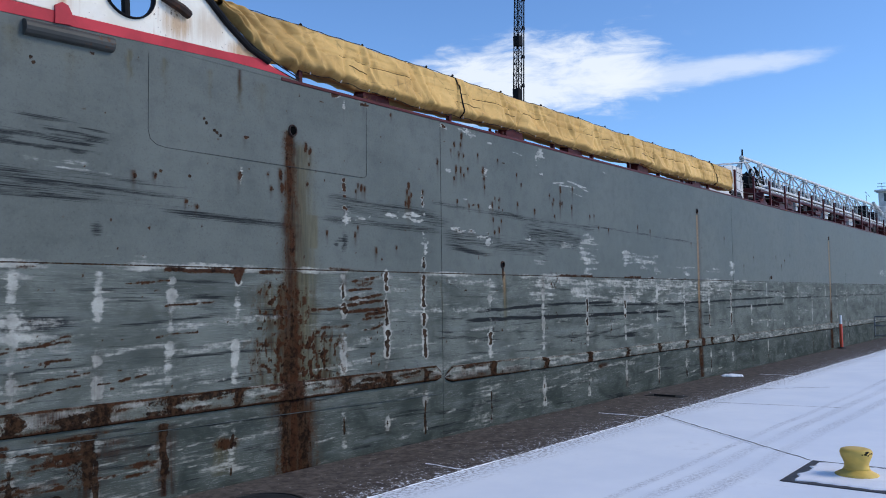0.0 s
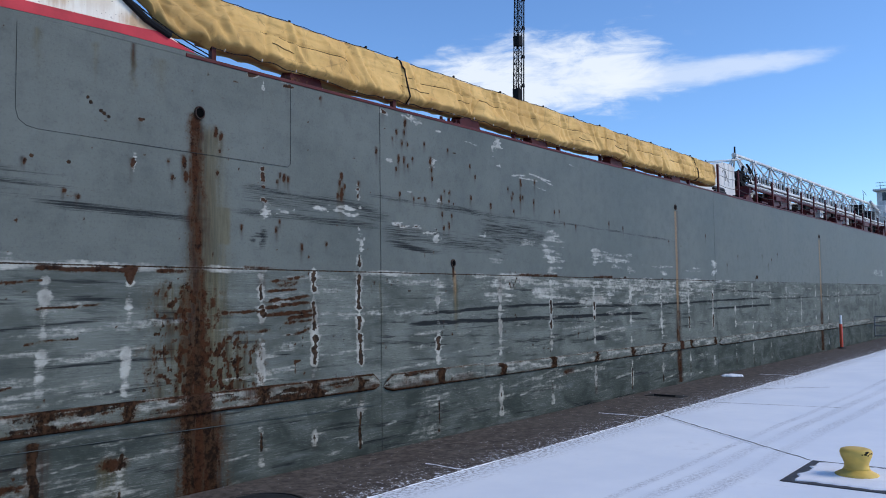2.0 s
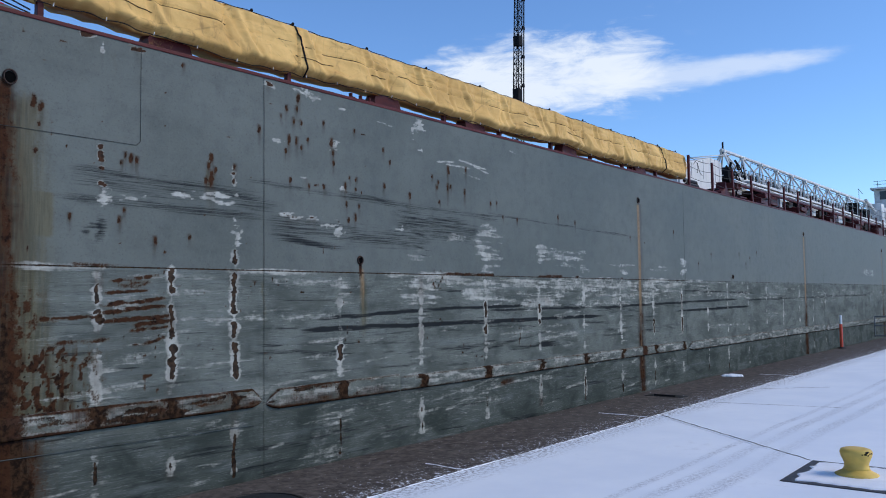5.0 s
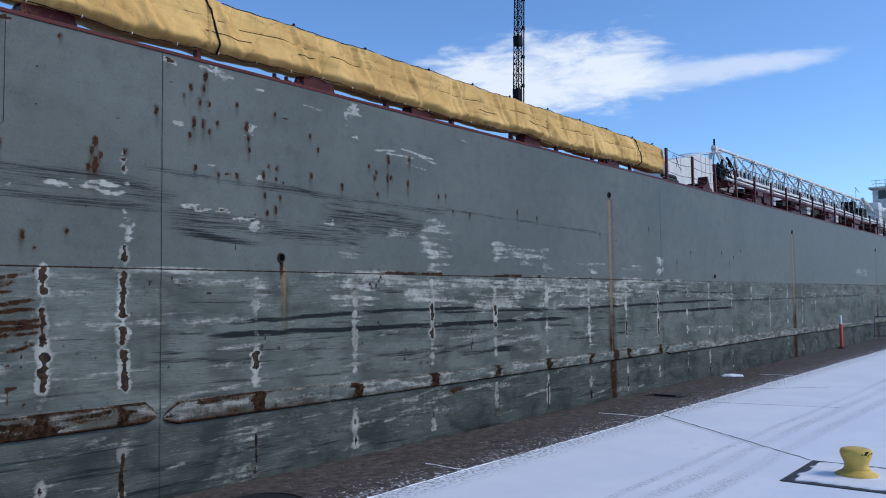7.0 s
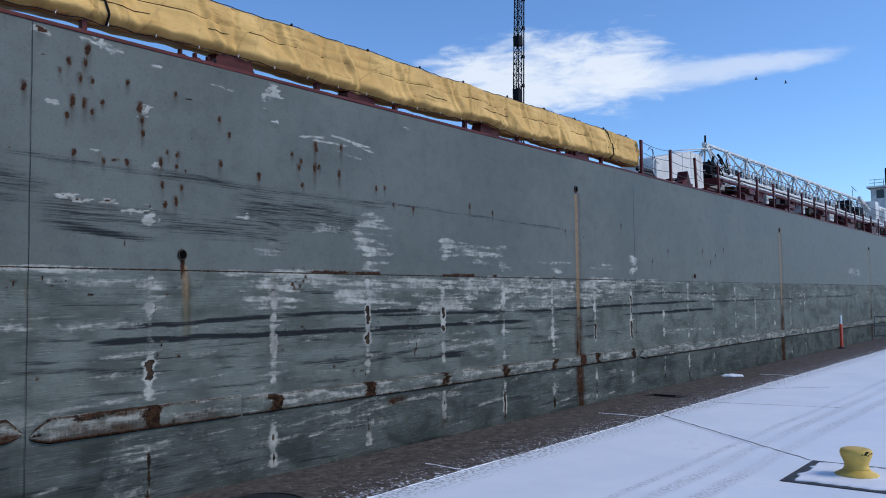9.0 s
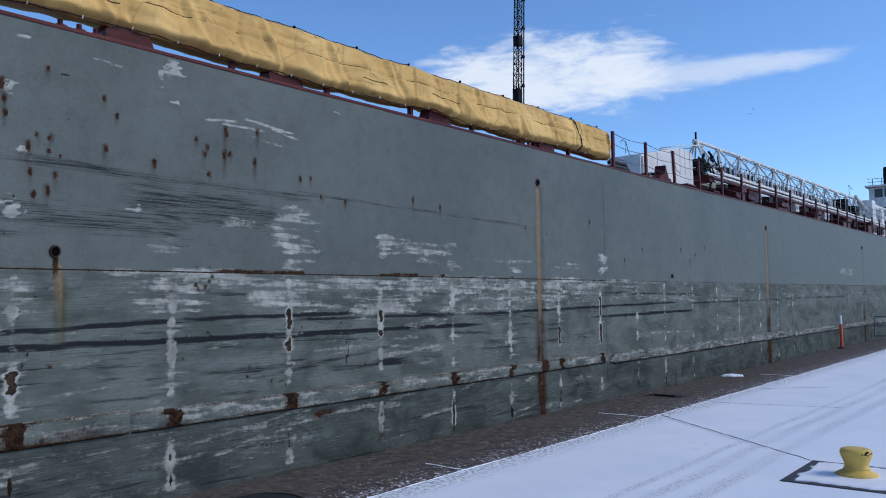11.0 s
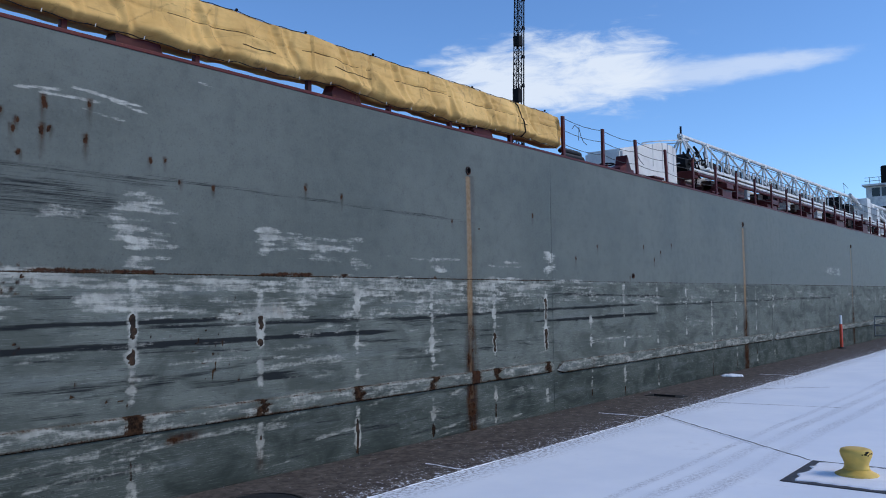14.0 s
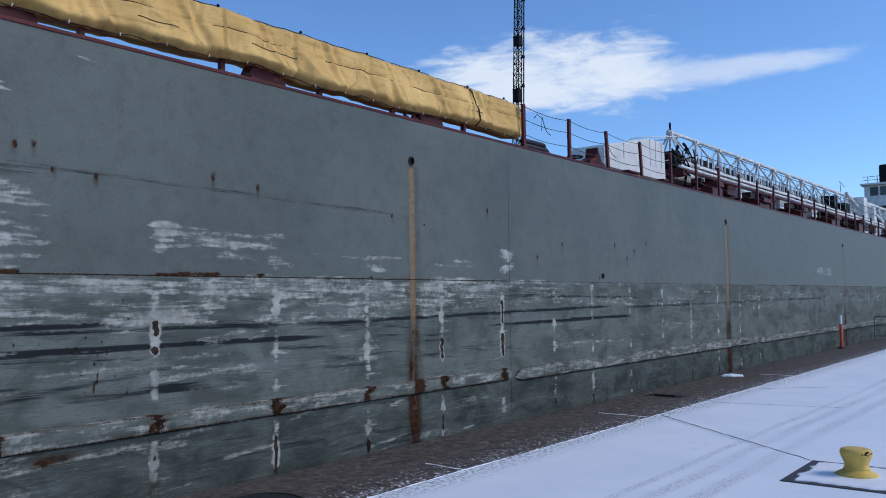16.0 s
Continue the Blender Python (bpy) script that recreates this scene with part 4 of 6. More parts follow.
    for x, top, w, s in ((6.2, 5.25, .06, .6), (6.65, 5.25, .05, 1.0), (7.0, 5.25, .14, .6), (4.4, 5.05, .14, .7), (5.08, 5.25, .05, .8), (5.55, 5.25, .06, .9), (3.75, 5.2, .2, .5), (8.72, 5.2, .08, .3), (11.5, 4.9, .2, .35), (12.4, 3.9, .2, .3), (9.98, 4.0, .1, .7), (10.85, 2.6, .04, 1.0)):
        m.put("olive", x - 0.6, x + 0.6, top - 0.9, top + 0.1, lambda X, Z, at: s * np.exp(-((X - x - 0.1 * m.wx[at]) / w) ** 2) * step(top - Z, 0, 0.1) * np.clip(1 - (top - Z) / 0.85, 0, 1) * (0.3 + 1.2 * m.fall[at]))
    m.put("stain", 6.5, 6.8, 4.7, 5.3, lambda X, Z, at: 0.7 * np.exp(-((X - 6.65) / 0.035) ** 2) * np.clip((Z - 4.75) / 0.4, 0, 1))
    # lighter runs below the other outlets
    for x, top, w, s in ((22.38, 4.55, 0.085, 1.05), (36.95, 4.5, 0.12, 1.0), (51.7, 4.45, 0.13, 0.75)):
        def lane(X, Z):
            return np.exp(-((X - x - 0.012 * (top - Z)) / w) ** 2) * (1.0 - 0.55 * step(-Z, -2.5, -1.6))
        m.put("tan", x - 0.6, x + 0.6, 0.6, top, lambda X, Z, at: s * lane(X, Z) * step(top - Z, 0, 0.06) * (0.85 + 0.4 * (m.fall[at] - 0.5)))
        m.put("rust", x - 0.6, x + 0.6, 0, 2.3, lambda X, Z, at: s * np.exp(-((X - x - 0.05) / (1.5 * w)) ** 2) * step(-Z, -2.2, -1.4) * np.clip(3.4 * (soft_noise(X, Z, 0.08, 0.12, 63, 3) - 0.40), 0, 0.95))
        m.put("stain", x - 0.6, x + 0.6, 0, top, lambda X, Z, at: s * np.exp(-((X - x - 0.05) / (2.1 * w)) ** 2) * np.clip(0.45 + 0.55 * step(-Z, -2.4, -1.0), 0, 1) * (0.35 + m.fall[at]))
    m.put("tan", 12.5, 13.1, 1.8, 2.85, lambda X, Z, at: 0.8 * np.exp(-((X - 12.72 - 0.05 * m.wx[at]) / 0.06) ** 2) * step(2.8 - Z, 0, 0.08) * step(Z, 1.8, 2.5) * (0.3 + m.fall[at]))
    m.put("olive", 12.5, 13.1, 1.5, 2.85, lambda X, Z, at: 0.7 * np.exp(-((X - 12.75) / 0.09) ** 2) * step(2.8 - Z, 0, 0.3) * step(Z, 1.5, 2.0))
    m.put("rust", 12.5, 12.9, 2.5, 2.85, lambda X, Z, at: 0.9 * np.exp(-((X - 12.68) / 0.035) ** 2) * step(Z, 2.5, 2.75))
    m.put("tan", 17.7, 18.6, 1.9, 2.6, lambda X, Z, at: 0.5 * np.exp(-((X - 18.1) / 0.3) ** 2 - ((Z - 2.25) / 0.14) ** 2) * (0.2 + m.patch[at]))
    m.put("stain", 16.1, 17.1, 0.55, 0.9, lambda X, Z, at: 0.85 * np.exp(-np.abs((X - 16.6 + 0.2 * m.wx[at]) / 0.26) ** 3 - np.abs((Z - 0.73 + 0.06 * m.wz[at]) / 0.065) ** 3) * (0.4 + 0.8 * m.patch[at]))
    m.put("rust", 16.1, 17.1, 0.55, 0.9, lambda X, Z, at: 0.8 * np.exp(-np.abs((X - 16.45) / 0.12) ** 3 - ((Z - 0.71) / 0.05) ** 2) * (0.2 + m.crumb[at]))
    m.put("stain", 14.0, 15.2, 2.3, 2.8, lambda X, Z, at: np.exp(-((X - 14.55) / 0.25) ** 2 - ((Z - 2.6) / 0.15) ** 2) * np.clip(5 * (soft_noise(X, Z, 0.07, 0.06, 67, 2) - 0.55), 0, 1))
    m.put("rust", 14.0, 15.2, 2.3, 2.8, lambda X, Z, at: np.exp(-((X - 14.55) / 0.25) ** 2 - ((Z - 2.6) / 0.15) ** 2) * np.clip(8 * (soft_noise(X, Z, 0.06, 0.06, 69, 2) - 0.66), 0, 1))
    # scattered small rust dots
    dots = soft_noise(X, Z, 0.08, 0.08, 201, 1)
    m.put("rust", 3, 13, 0.9, 5.2, lambda X, Z, at: np.clip((dots[at] - 0.95) * 16, 0, 0.9))
    specks = soft_noise(X, Z, 0.05, 0.05, 203, 1)
    group = soft_noise(X, Z, 0.9, 0.6, 205, 2)
    m.put("pit", 6, 18, 1.1, 2.6, lambda X, Z, at: np.clip((specks[at] - 0.88) * 12, 0, 1.1) * step(group[at], 0.56, 0.64))
    m.put("stain", 6, 18, 1.1, 2.6, lambda X, Z, at: 0.5 * np.clip((specks[at] - 0.8) * 8, 0, 1.0) * step(group[at], 0.56, 0.64))
    m.put("rust", 8.6, 9.45, 1.15, 1.9, lambda X, Z, at: np.clip((dots[at] - 0.86) * 9, 0, 0.8))
    # rubber and fender scuffs
    for row in ((11.6, 20.2, 1.87, 1.86, .032, 1.25), (11.8, 14.2, 2.02, 2.10, .028, 1.2), (14.2, 17.4, 2.11, 2.14, .026, 1.15), (16.0, 20.8, 2.06, 2.06, .02, .8), (20.0, 29.3, 2.04, 2.16, .03, .85), (24.5, 30.2, 1.88, 1.92, .03, .9),
                (25.0, 31.0, 2.42, 2.34, .028, .7), (30.0, 48.0, 2.12, 2.2, .03, .6), (10.5, 16.6, 3.90, 3.74, .06, .34), (16.0, 22.6, 3.84, 3.70, .03, .42), (11.1, 12.2, 3.15, 3.05, .05, .75),
                (3.7, 4.4, 2.06, 2.06, .10, 1.1)):
        m.scuff(*row)
    # broad faint rubbing on the upper strake
    for row in ((8.2, 11.0, 3.70, 3.58, .14, .50), (8.0, 10.8, 3.44, 3.40, .07, .46), (10.9, 14.4, 3.32, 3.22, .18, .42), (13.4, 15.8, 3.55, 3.40, .22, .46), (5.5, 7.6, 3.34, 3.28, .05, .6), (12.0, 14.2, 3.86, 3.78, .06, .46)):
        m.scuff(*row)
    for row in ((13.8, 14.25, 3.40, 3.30, .03, .95), (13.8, 14.2, 3.20, 3.10, .028, .95), (13.9, 14.2, 3.06, 3.0, .02, .8), (13.6, 14.2, 3.86, 3.78, .02, .5), (15.0, 15.3, 3.84, 3.76, .05, .7), (15.15, 15.45, 3.6, 3.46, .07, .6), (17.6, 18.4, 1.38, 1.34, .06, 1.0),
                (15.2, 18.2, 1.3, 1.62, .03, .5), (6.9, 7.5, 2.12, 2.08, .08, .8), (5.9, 6.6, 2.12, 2.1, .03, .6), (9.8, 10.3, 1.32, 1.25, .05, .5), (12.9, 14.2, 1.74, 1.78, .015, .6), (10.2, 11.4, .14, .12, .03, .7)):
        m.scuff(*row)
    for row in ((4.9, 6.5, 2.0, 2.09, .02, .85), (4.4, 5.5, 2.41, 2.43, .014, .75), (5.7, 6.9, 1.6, 1.63, .018, .7), (3.6, 4.9, 1.55, 1.6, .013, .75), (6.0, 7.1, 1.25, 1.3, .018, .7), (8.7, 10.2, 1.3, 1.34, .015, .6), (5.7, 6.6, 2.3, 2.33, .014, .7)):
        m.scuff(*row)
    lines = soft_noise(X, Z + 0.02 * X, 1.3, 0.035, 61, 3)
    m.put("dark", 2, 5.4, 3.8, 4.4, lambda X, Z, at: np.clip(6 * (lines[at] - 0.47), 0, 0.62) * step(Z + 0.1 * m.wx[at], 3.86, 3.94) * step(-Z, -4.34, -4.2) * step(-X + (Z - 4.1) * 0.5, -5.05, -4.6))
    m.put("dark", 2, 8, 3.1, 3.95, lambda X, Z, at: np.clip(0.22 + 2.0 * (0.6 * lines[at] + 0.4 * m.drag[at] - 0.47), 0, 0.62) * step(Z, 3.22 + 0.02 * X, 3.32 + 0.02 * X) * step(-Z, -3.92 + 0.05 * (X - 4), -3.62 + 0.045 * (X - 4)) * step(-X, -7.6, -5.2))
    m.put("dark", 2.5, 5.3, 3.3, 3.75, lambda X, Z, at: 0.95 * step(-X, -5.05, -4.7) * step(Z + 0.1 * m.wx[at], 3.36, 3.46) * step(-Z + 0.1 * m.wx[at], -3.64, -3.5) * np.clip(2.4 * (0.5 * lines[at] + 0.5 * m.drag[at]) - 0.7, 0, 0.7))
    m.put("white", 2.5, 5.2, 3.6, 3.95, lambda X, Z, at: 0.75 * step(-X, -4.95, -4.4) * np.exp(-((Z - 3.76 + 0.15 * m.wz[at]) / 0.09) ** 2) * np.clip(2.4 * (0.5 * m.patch[at] + 0.5 * m.drag[at]) - 0.7, 0, 1))
    m.put("dark", 4.6, 4.85, 2.95, 3.2, lambda X, Z, at: 0.6 * np.exp(-((X - 4.71) / 0.08) ** 2 - ((Z - 3.08) / 0.09) ** 2))
    m.put("dark", 8.3, 8.7, 2.85, 3.3, lambda X, Z, at: 0.9 * np.exp(-((X - 8.48) / 0.14) ** 2 - ((Z - 3.12) / 0.17) ** 2) * np.clip(2.2 * m.small[at] - 0.5, 0, 1))
    # smudges low down
    m.put("dark", -30, 210, -0.3, 2.7, lambda X, Z, at: np.clip(2.6 * (m.drag[at] - 0.56), 0, 0.55) * step(-Z, -2.7, -2.5) * (0.25 + 0.75 * step(-X, -28, -22)))
    m.put("white", -30, 30, -0.3, 2.7, lambda X, Z, at: np.clip(2.3 * (soft_noise(X, Z - 0.06 * X, 1.0, 0.10, 71) - 0.55), 0, 0.55) * step(-Z, -2.7, -2.3) * step(-X, -30, -22))
    return list(m.layer.items())


def plate_shape(X, Z, a, b, low):
    gap = np.where(X < 10.77, 0.914, 1.829)
    wave = 0.5 - 0.5 * np.cos((X - np.where(X < 10.77, 10.32, 12.2)) / gap * math.tau)
    dent = 0.016 * wave * np.clip((3.0 - Z) / 1.5, 0, 1) * soft_noise(X, Z, 2.0, 1.2, 4)
    dent += 0.03 * (soft_noise(X, Z, 4.0, 2.0, 9, 3) - 0.5)
    seam = sum((0.003 if c < 12 else 0.002) * np.exp(-((X - c) / 0.018) ** 2) for c in (a, b))
    weld = -0.007 * np.exp(-((Z - SEAM_Z + 0.02) / 0.025) ** 2) if low else 0.0
    return HULL_Y + dent + seam + weld + (0.004 if low else 0.0)


def build_ship():
    ship = new("cargo_ship")
    tagged(ship, "long grey steel lake freighter, rust-streaked and scraped, leaving a lock", "ship")
    hull = part("hull", box((-26, HULL_Y + 0.35, -8), (205, HULL_Y + BEAM, DECK_Z - 0.02)), M_RED, ship, "grey steel hull under a red deck")
    cuts = (-26.0, *BUTTS, 205.0)
    for a, b in zip(cuts, cuts[1:]):
        near = a < 39
        start = max(a, 2.4)
        xs = np.linspace(start, b, 1 + round((b - start) / (0.021 if a < 20 else 0.034 if near else 0.14)))
        if a < 0:
            xs = np.concatenate([np.linspace(a, 2.4, 12)[:-1], xs])
        for lo, hi in ((-0.3, SEAM_Z), (SEAM_Z, DECK_Z)):
            zs = np.linspace(lo, hi, round((hi - lo) / (0.019 if a < 20 else 0.026 if near else 0.08)))
            if lo < 0:
                zs = np.concatenate([np.linspace(-8, lo, 6)[:-1], zs])
            X, Z = np.meshgrid(xs, zs, indexing="ij")
            grid_sheet("hull_plate", xs, zs, plate_shape(X, Z, a, b, lo < 0), M_HULL, hull, hull_marks(X, Z))
    for x, r, m in ((BUTTS[0], 0.0032, M_SEAM), (BUTTS[1], 0.003, M_SEAMGREY), (BUTTS[2], 0.004, M_SEAMGREY)):
        part("weld_seam", tube_along([(x + 0.002 * math.sin(z * 7), HULL_Y - 0.001, z) for z in np.linspace(-0.2, DECK_Z - 0.02, 60)], r, 5), m, hull, "welded butt seam")
    part("sheer_plate", prism([(4.1, 5.296), (7.7, 5.296), (7.7, 5.33), (7.45, 5.37), (6.4, 5.37), (4.9, 5.325)], HULL_Y - 0.004, HULL_Y + 0.05), M_HULL, hull)
    # doubler plate let into the sheer strake
    line = [(5.33, 5.2), (5.33, 4.29), (5.36, 4.19), (5.44, 4.13), (5.56, 4.11), (8.98, 4.11), (9.03, 4.16), (9.03, 5.25)]
    part("weld_seam", tube_along([(x, HULL_Y - 0.003, z) for x, z in line], 0.003, 5), M_SEAM, hull, "thin welded outline of an inserted plate")
    pts = [(x, HULL_Y - 0.004, 0.77 - 0.016 * (x - 5)) for x in np.linspace(2.6, 10.7, 60)]
    part("weld_seam", tube_along(pts, 0.005, 5), M_SEAMGREY, hull, "faint welded seam")
    for x, z, r in ((7.55, 4.62, 0.062), (12.67, 2.88, 0.05), (22.38, 4.62, 0.055), (36.95, 4.58, 0.06), (51.7, 4.50, 0.06), (28.95, 2.84, 0.045)):
        build_outlet(hull, x, z, r)
    build_rub_bars(ship)
    edge = part("deck_edge", box((7.35, HULL_Y - 0.015, DECK_Z - 0.01), (205, HULL_Y + 0.5, DECK_Z + 0.035), 0.008), M_RED, ship, "red-painted deck edge plate")
    return ship


def build_outlet(hull, x, z, r):
    ring = bmesh.new()
    n = 18
    rows = []
    for rad, y in ((r * 1.2, 0.0), (r * 1.15, -0.025), (r * 0.98, -0.028), (r * 0.92, 0.02)):
        rows.append([ring.verts.new((x + rad * math.cos(i * math.tau / n), HULL_Y + y, z + 1.15 * rad * math.sin(i * math.tau / n))) for i in range(n)])
    for a, b in zip(rows, rows[1:]):
        for i in range(n):
            ring.faces.new((a[i], a[(i + 1) % n], b[(i + 1) % n], b[i]))
    bmesh.ops.recalc_face_normals(ring, faces=ring.faces)
    part("outlet", ring, M_DARKRUST, hull, "rusted overboard outlet", True)
    # no hole is cut: a black disc carries the darkness inside the pipe
    part("bore", rod((x, HULL_Y + 0.02, z), (x, HULL_Y - 0.012, z), r * 0.93, sides=16), M_BORE, hull, "black disc coloured as the dark inside of an outlet")


def build_rub_bars(ship):
    rows = ((-6.0, 3.0, .90, 1.16), (3.0, 10.81, .905, 1.155), (10.89, 13.55, .845, 1.12), (13.58, 25.22, .845, 1.075), (25.34, 39.6, .80, 1.05), (39.8, 68.6, .78, 1.02), (68.8, 205, .76, .98))
    for k, (a, b, lo, hi) in enumerate(rows):
        xs = np.concatenate([[a, a + 0.07], np.arange(a + 0.2, b - 0.15, 0.035 if b < 40 else 0.5), [b - 0.07, b]])
        prof = np.array([(lo, 0.0), (lo + 0.012, -0.036), (lo + 0.03, -0.042), (lo + 0.12, -0.042), (hi - 0.035, -0.040), (hi - 0.012, -0.030), (hi, 0.0)])
        t = np.linspace(0, 1, 15)
        zs = np.interp(t, np.linspace(0, 1, len(prof)), prof[:, 0])
        ys = np.interp(t, np.linspace(0, 1, len(prof)), prof[:, 1])
        X, Z = np.meshgrid(xs, zs, indexing="ij")
        pinch = np.clip(np.minimum(X - a, b - X) / 0.05, 0.0, 1.0)
        middle = lo + 0.3 * (hi - lo)
        tips = [e for e in (10.81, 10.89, 25.22, 25.34, 39.6, 39.8) if e in (a, b)]
        taper = np.min([np.clip(np.abs(X - e) / 0.14, 0, 1) for e in tips] or [np.ones_like(X)], axis=0)
        heights = middle + (Z - middle) * (0.12 + 0.88 * taper)
        depth = HULL_Y + np.broadcast_to(ys, X.shape) * pinch + 0.012 * (soft_noise(X, Z, 0.9, 0.4, 80 + k) - 0.5) * pinch
        n1, n2 = soft_noise(X, Z, 0.4, 0.05, 90 + k), soft_noise(X, Z, 0.3, 0.045, 95 + k)
        bow = step(-X, -13.7, -11.5)
        white = np.clip(0.32 + 1.9 * (n1 - 0.38), 0, 1) * (0.72 + 0.12 * bow) * (0.5 + soft_noise(X, Z, 0.16, 0.05, 180 + k))
        rust = np.clip(2.6 * (n2 - 0.52 + 0.05 * bow), 0, 1) * (0.30 + 0.6 * bow)
        pit = np.clip(3.0 * (soft_noise(X, Z, 0.5, 0.06, 99) - 0.53 + 0.06 * bow), 0, 1) * (0.25 + 0.75 * bow)
        stain = np.clip(2.2 * (soft_noise(X, Z, 0.6, 0.3, 105 + k) - 0.42), 0, 0.9) * (0.15 + 0.75 * bow)
        for x, w in ((10.6, 0.3), (11.6, 0.7), (12.9, 0.3)):
            stain = np.maximum(stain, 0.9 * np.exp(-np.abs((X - x) / w) ** 3) * (0.4 + 0.6 * n2) * step(middle + 0.07 - Z + 0.1 * (n1 - 0.5), -0.03, 0.03))
        rust = np.maximum(rust, (0.5 + 0.35 * bow) * (np.exp(-((Z - lo - 0.02) / 0.025) ** 2) + 0.8 * np.exp(-((Z - hi + 0.015) / 0.018) ** 2)) * np.clip(0.4 + n2, 0, 1))
        for f in FRAMES:
            col = np.exp(-((X - f - 0.3 * (n2 - 0.5)) / (0.05 + 0.16 * n1)) ** 2)
            pit, rust = np.maximum(pit, col * np.clip(0.35 + n2, 0, 0.95) * (1 if f < 26 else 0.5)), np.maximum(rust, 0.6 * col * (1 if f < 26 else 0.4))
        big = np.exp(-((X - 7.53) / 0.25) ** 2) + np.exp(-((X - 22.5) / 0.14) ** 2)
        rust, pit = np.maximum(rust, 0.9 * big), np.maximum(pit, 0.6 * np.exp(-((X - 7.5) / 0.2) ** 2))
        # even dark line along the bar's lower edge, carried by the pit layer
        pit = np.maximum(pit, 1.1 * np.exp(-((Z - lo) / 0.016) ** 2))
        zero = np.zeros_like(X)
        grid_sheet("rub_bar", xs, zs, depth, M_HULL, ship, [("white", white), ("rust", rust), ("dark", 0.3 * n1), ("olive", 0.35 * bow + zero), ("pit", pit), ("tan", zero), ("stain", stain)], heights)["label"] = "scraped and rusted steel rubbing bar"


def build_bulwark(ship):
    """White bulwark at the forecastle break, with a red foot stripe and a round mooring opening."""
    wall = bmesh.new()
    n = 32
    cx, cz, rx, rz = 5.08, 5.87, 0.34, 0.30
    outline = [(-8.0, 5.33), (6.6, 5.43), (7.42, 5.35), (7.18, 5.47), (6.74, 5.60), (6.43, 5.86), (6.15, 6.09), (5.85, 6.5), (5.7, 7.0), (-8.0, 7.0)]
    oval = [(cx + rx * math.cos(i * math.tau / n), cz + rz * math.sin(i * math.tau / n)) for i in range(n)]
    for y, flip in ((HULL_Y + 0.004, False), (HULL_Y + 0.05, True)):
        loops = []
        for pts in (outline, oval):
            vs = [wall.verts.new((x, y, z)) for x, z in pts]
            loops += [wall.edges.new((vs[i], vs[(i + 1) % len(vs)])) for i in range(len(vs))]
        bmesh.ops.triangle_fill(wall, use_beauty=True, edges=loops)
    bw = part("bulwark", wall, M_BULWARK, ship, "white bulwark plate with rust weeping")
    part("foot_stripe", prism([(-8.0, 5.20), (3.65, 5.255), (5.2, 5.315), (6.43, 5.365), (7.5, 5.36), (6.95, 5.505), (6.43, 5.475), (4.9, 5.43), (3.65, 5.39), (-8, 5.33)], HULL_Y - 0.010, HULL_Y + 0.003), M_STRIPE, ship, "bright red painted stripe")
    rim = bmesh.new()
    rows = []
    for k in range(8):
        a = k * math.tau / 8
        rr, yy = 0.028 * math.cos(a), 0.06 * math.sin(a)
        rows.append([rim.verts.new((cx + (rx - 0.02 + 0.5 * rr) * math.cos(i * math.tau / n), HULL_Y + 0.02 + yy, cz + (rz + 0.5 * rr) * math.sin(i * math.tau / n))) for i in range(n)])
    for k in range(8):
        for i in range(n):
            rim.faces.new((rows[k][i], rows[k][(i + 1) % n], rows[(k + 1) % 8][(i + 1) % n], rows[(k + 1) % 8][i]))
    bmesh.ops.recalc_face_normals(rim, faces=rim.faces)
    part("mooring_port", rim, M_BLACK, ship, "black cast rim of a mooring opening", True)
    roller = rod((cx + 0.02, HULL_Y + 0.1, 5.5), (cx - 0.02, HULL_Y + 0.1, 6.25), 0.05, sides=10)
    add_rod(roller, (cx - 0.3, HULL_Y + 0.14, 6.02), (cx + 0.02, HULL_Y + 0.14, 5.84), 0.03)
    part("roller", roller, M_BLACK, ship, "dark fairlead rollers")
    part("hawse_lip", tube_along([(5.5, HULL_Y - 0.03, 5.93), (5.62, HULL_Y - 0.05, 5.88), (5.75, HULL_Y - 0.05, 5.84), (5.86, HULL_Y - 0.02, 5.80)], 0.06, 8), M_DARKRUST, ship, "dark rusted half-round lip")
    cap = tube_along([(5.7, HULL_Y, 7.0), (5.85, HULL_Y - 0.01, 6.5), (6.13, HULL_Y - 0.02, 6.1), (6.43, HULL_Y - 0.02, 5.85), (6.79, HULL_Y - 0.02, 5.61), (7.12, HULL_Y - 0.02, 5.49)], 0.045, 8)
    part("rail_cap", cap, M_BLACK, ship, "black curved bar along the sloping bulwark end")
    bm = prism([(4.20, 5.27), (4.38, 5.29), (4.385, 5.42), (4.34, 5.50), (4.27, 5.52), (4.20, 5.47)], HULL_Y - 0.03, HULL_Y + 0.003)
    part("bracket", bm, M_STRIPE, ship, "red bracket on the stripe")
    # half-round fender pipe under the stripe
    bm = rod((3.87, HULL_Y - 0.02, 5.15), (4.86, HULL_Y - 0.02, 5.18), 0.085, sides=14)
    part("fender_pipe", bm, M_RUSTBAR, ship, "rusty length of fender pipe")
    for k in range(3):
        z = 5.55 + 0.1 * k
        pts = [(6.35 + f * 1.45, HULL_Y + 0.12, 6.02 - 0.16 * k - f * (0.6 - 0.12 * k) - 0.06 * math.sin(f * math.pi)) for f in np.linspace(0, 1, 12)]
        part("lashing", tube_along(pts, 0.009, 5), M_BLACK, ship, "black rope lashing")


TARP_A, TARP_B = 6.55, 26.05
LACES = (8.0, 9.3, 10.9, 11.65, 13.2, 14.7, 16.3, 17.6, 18.85, 20.3, 21.7, 23.0, 24.4, 25.6)


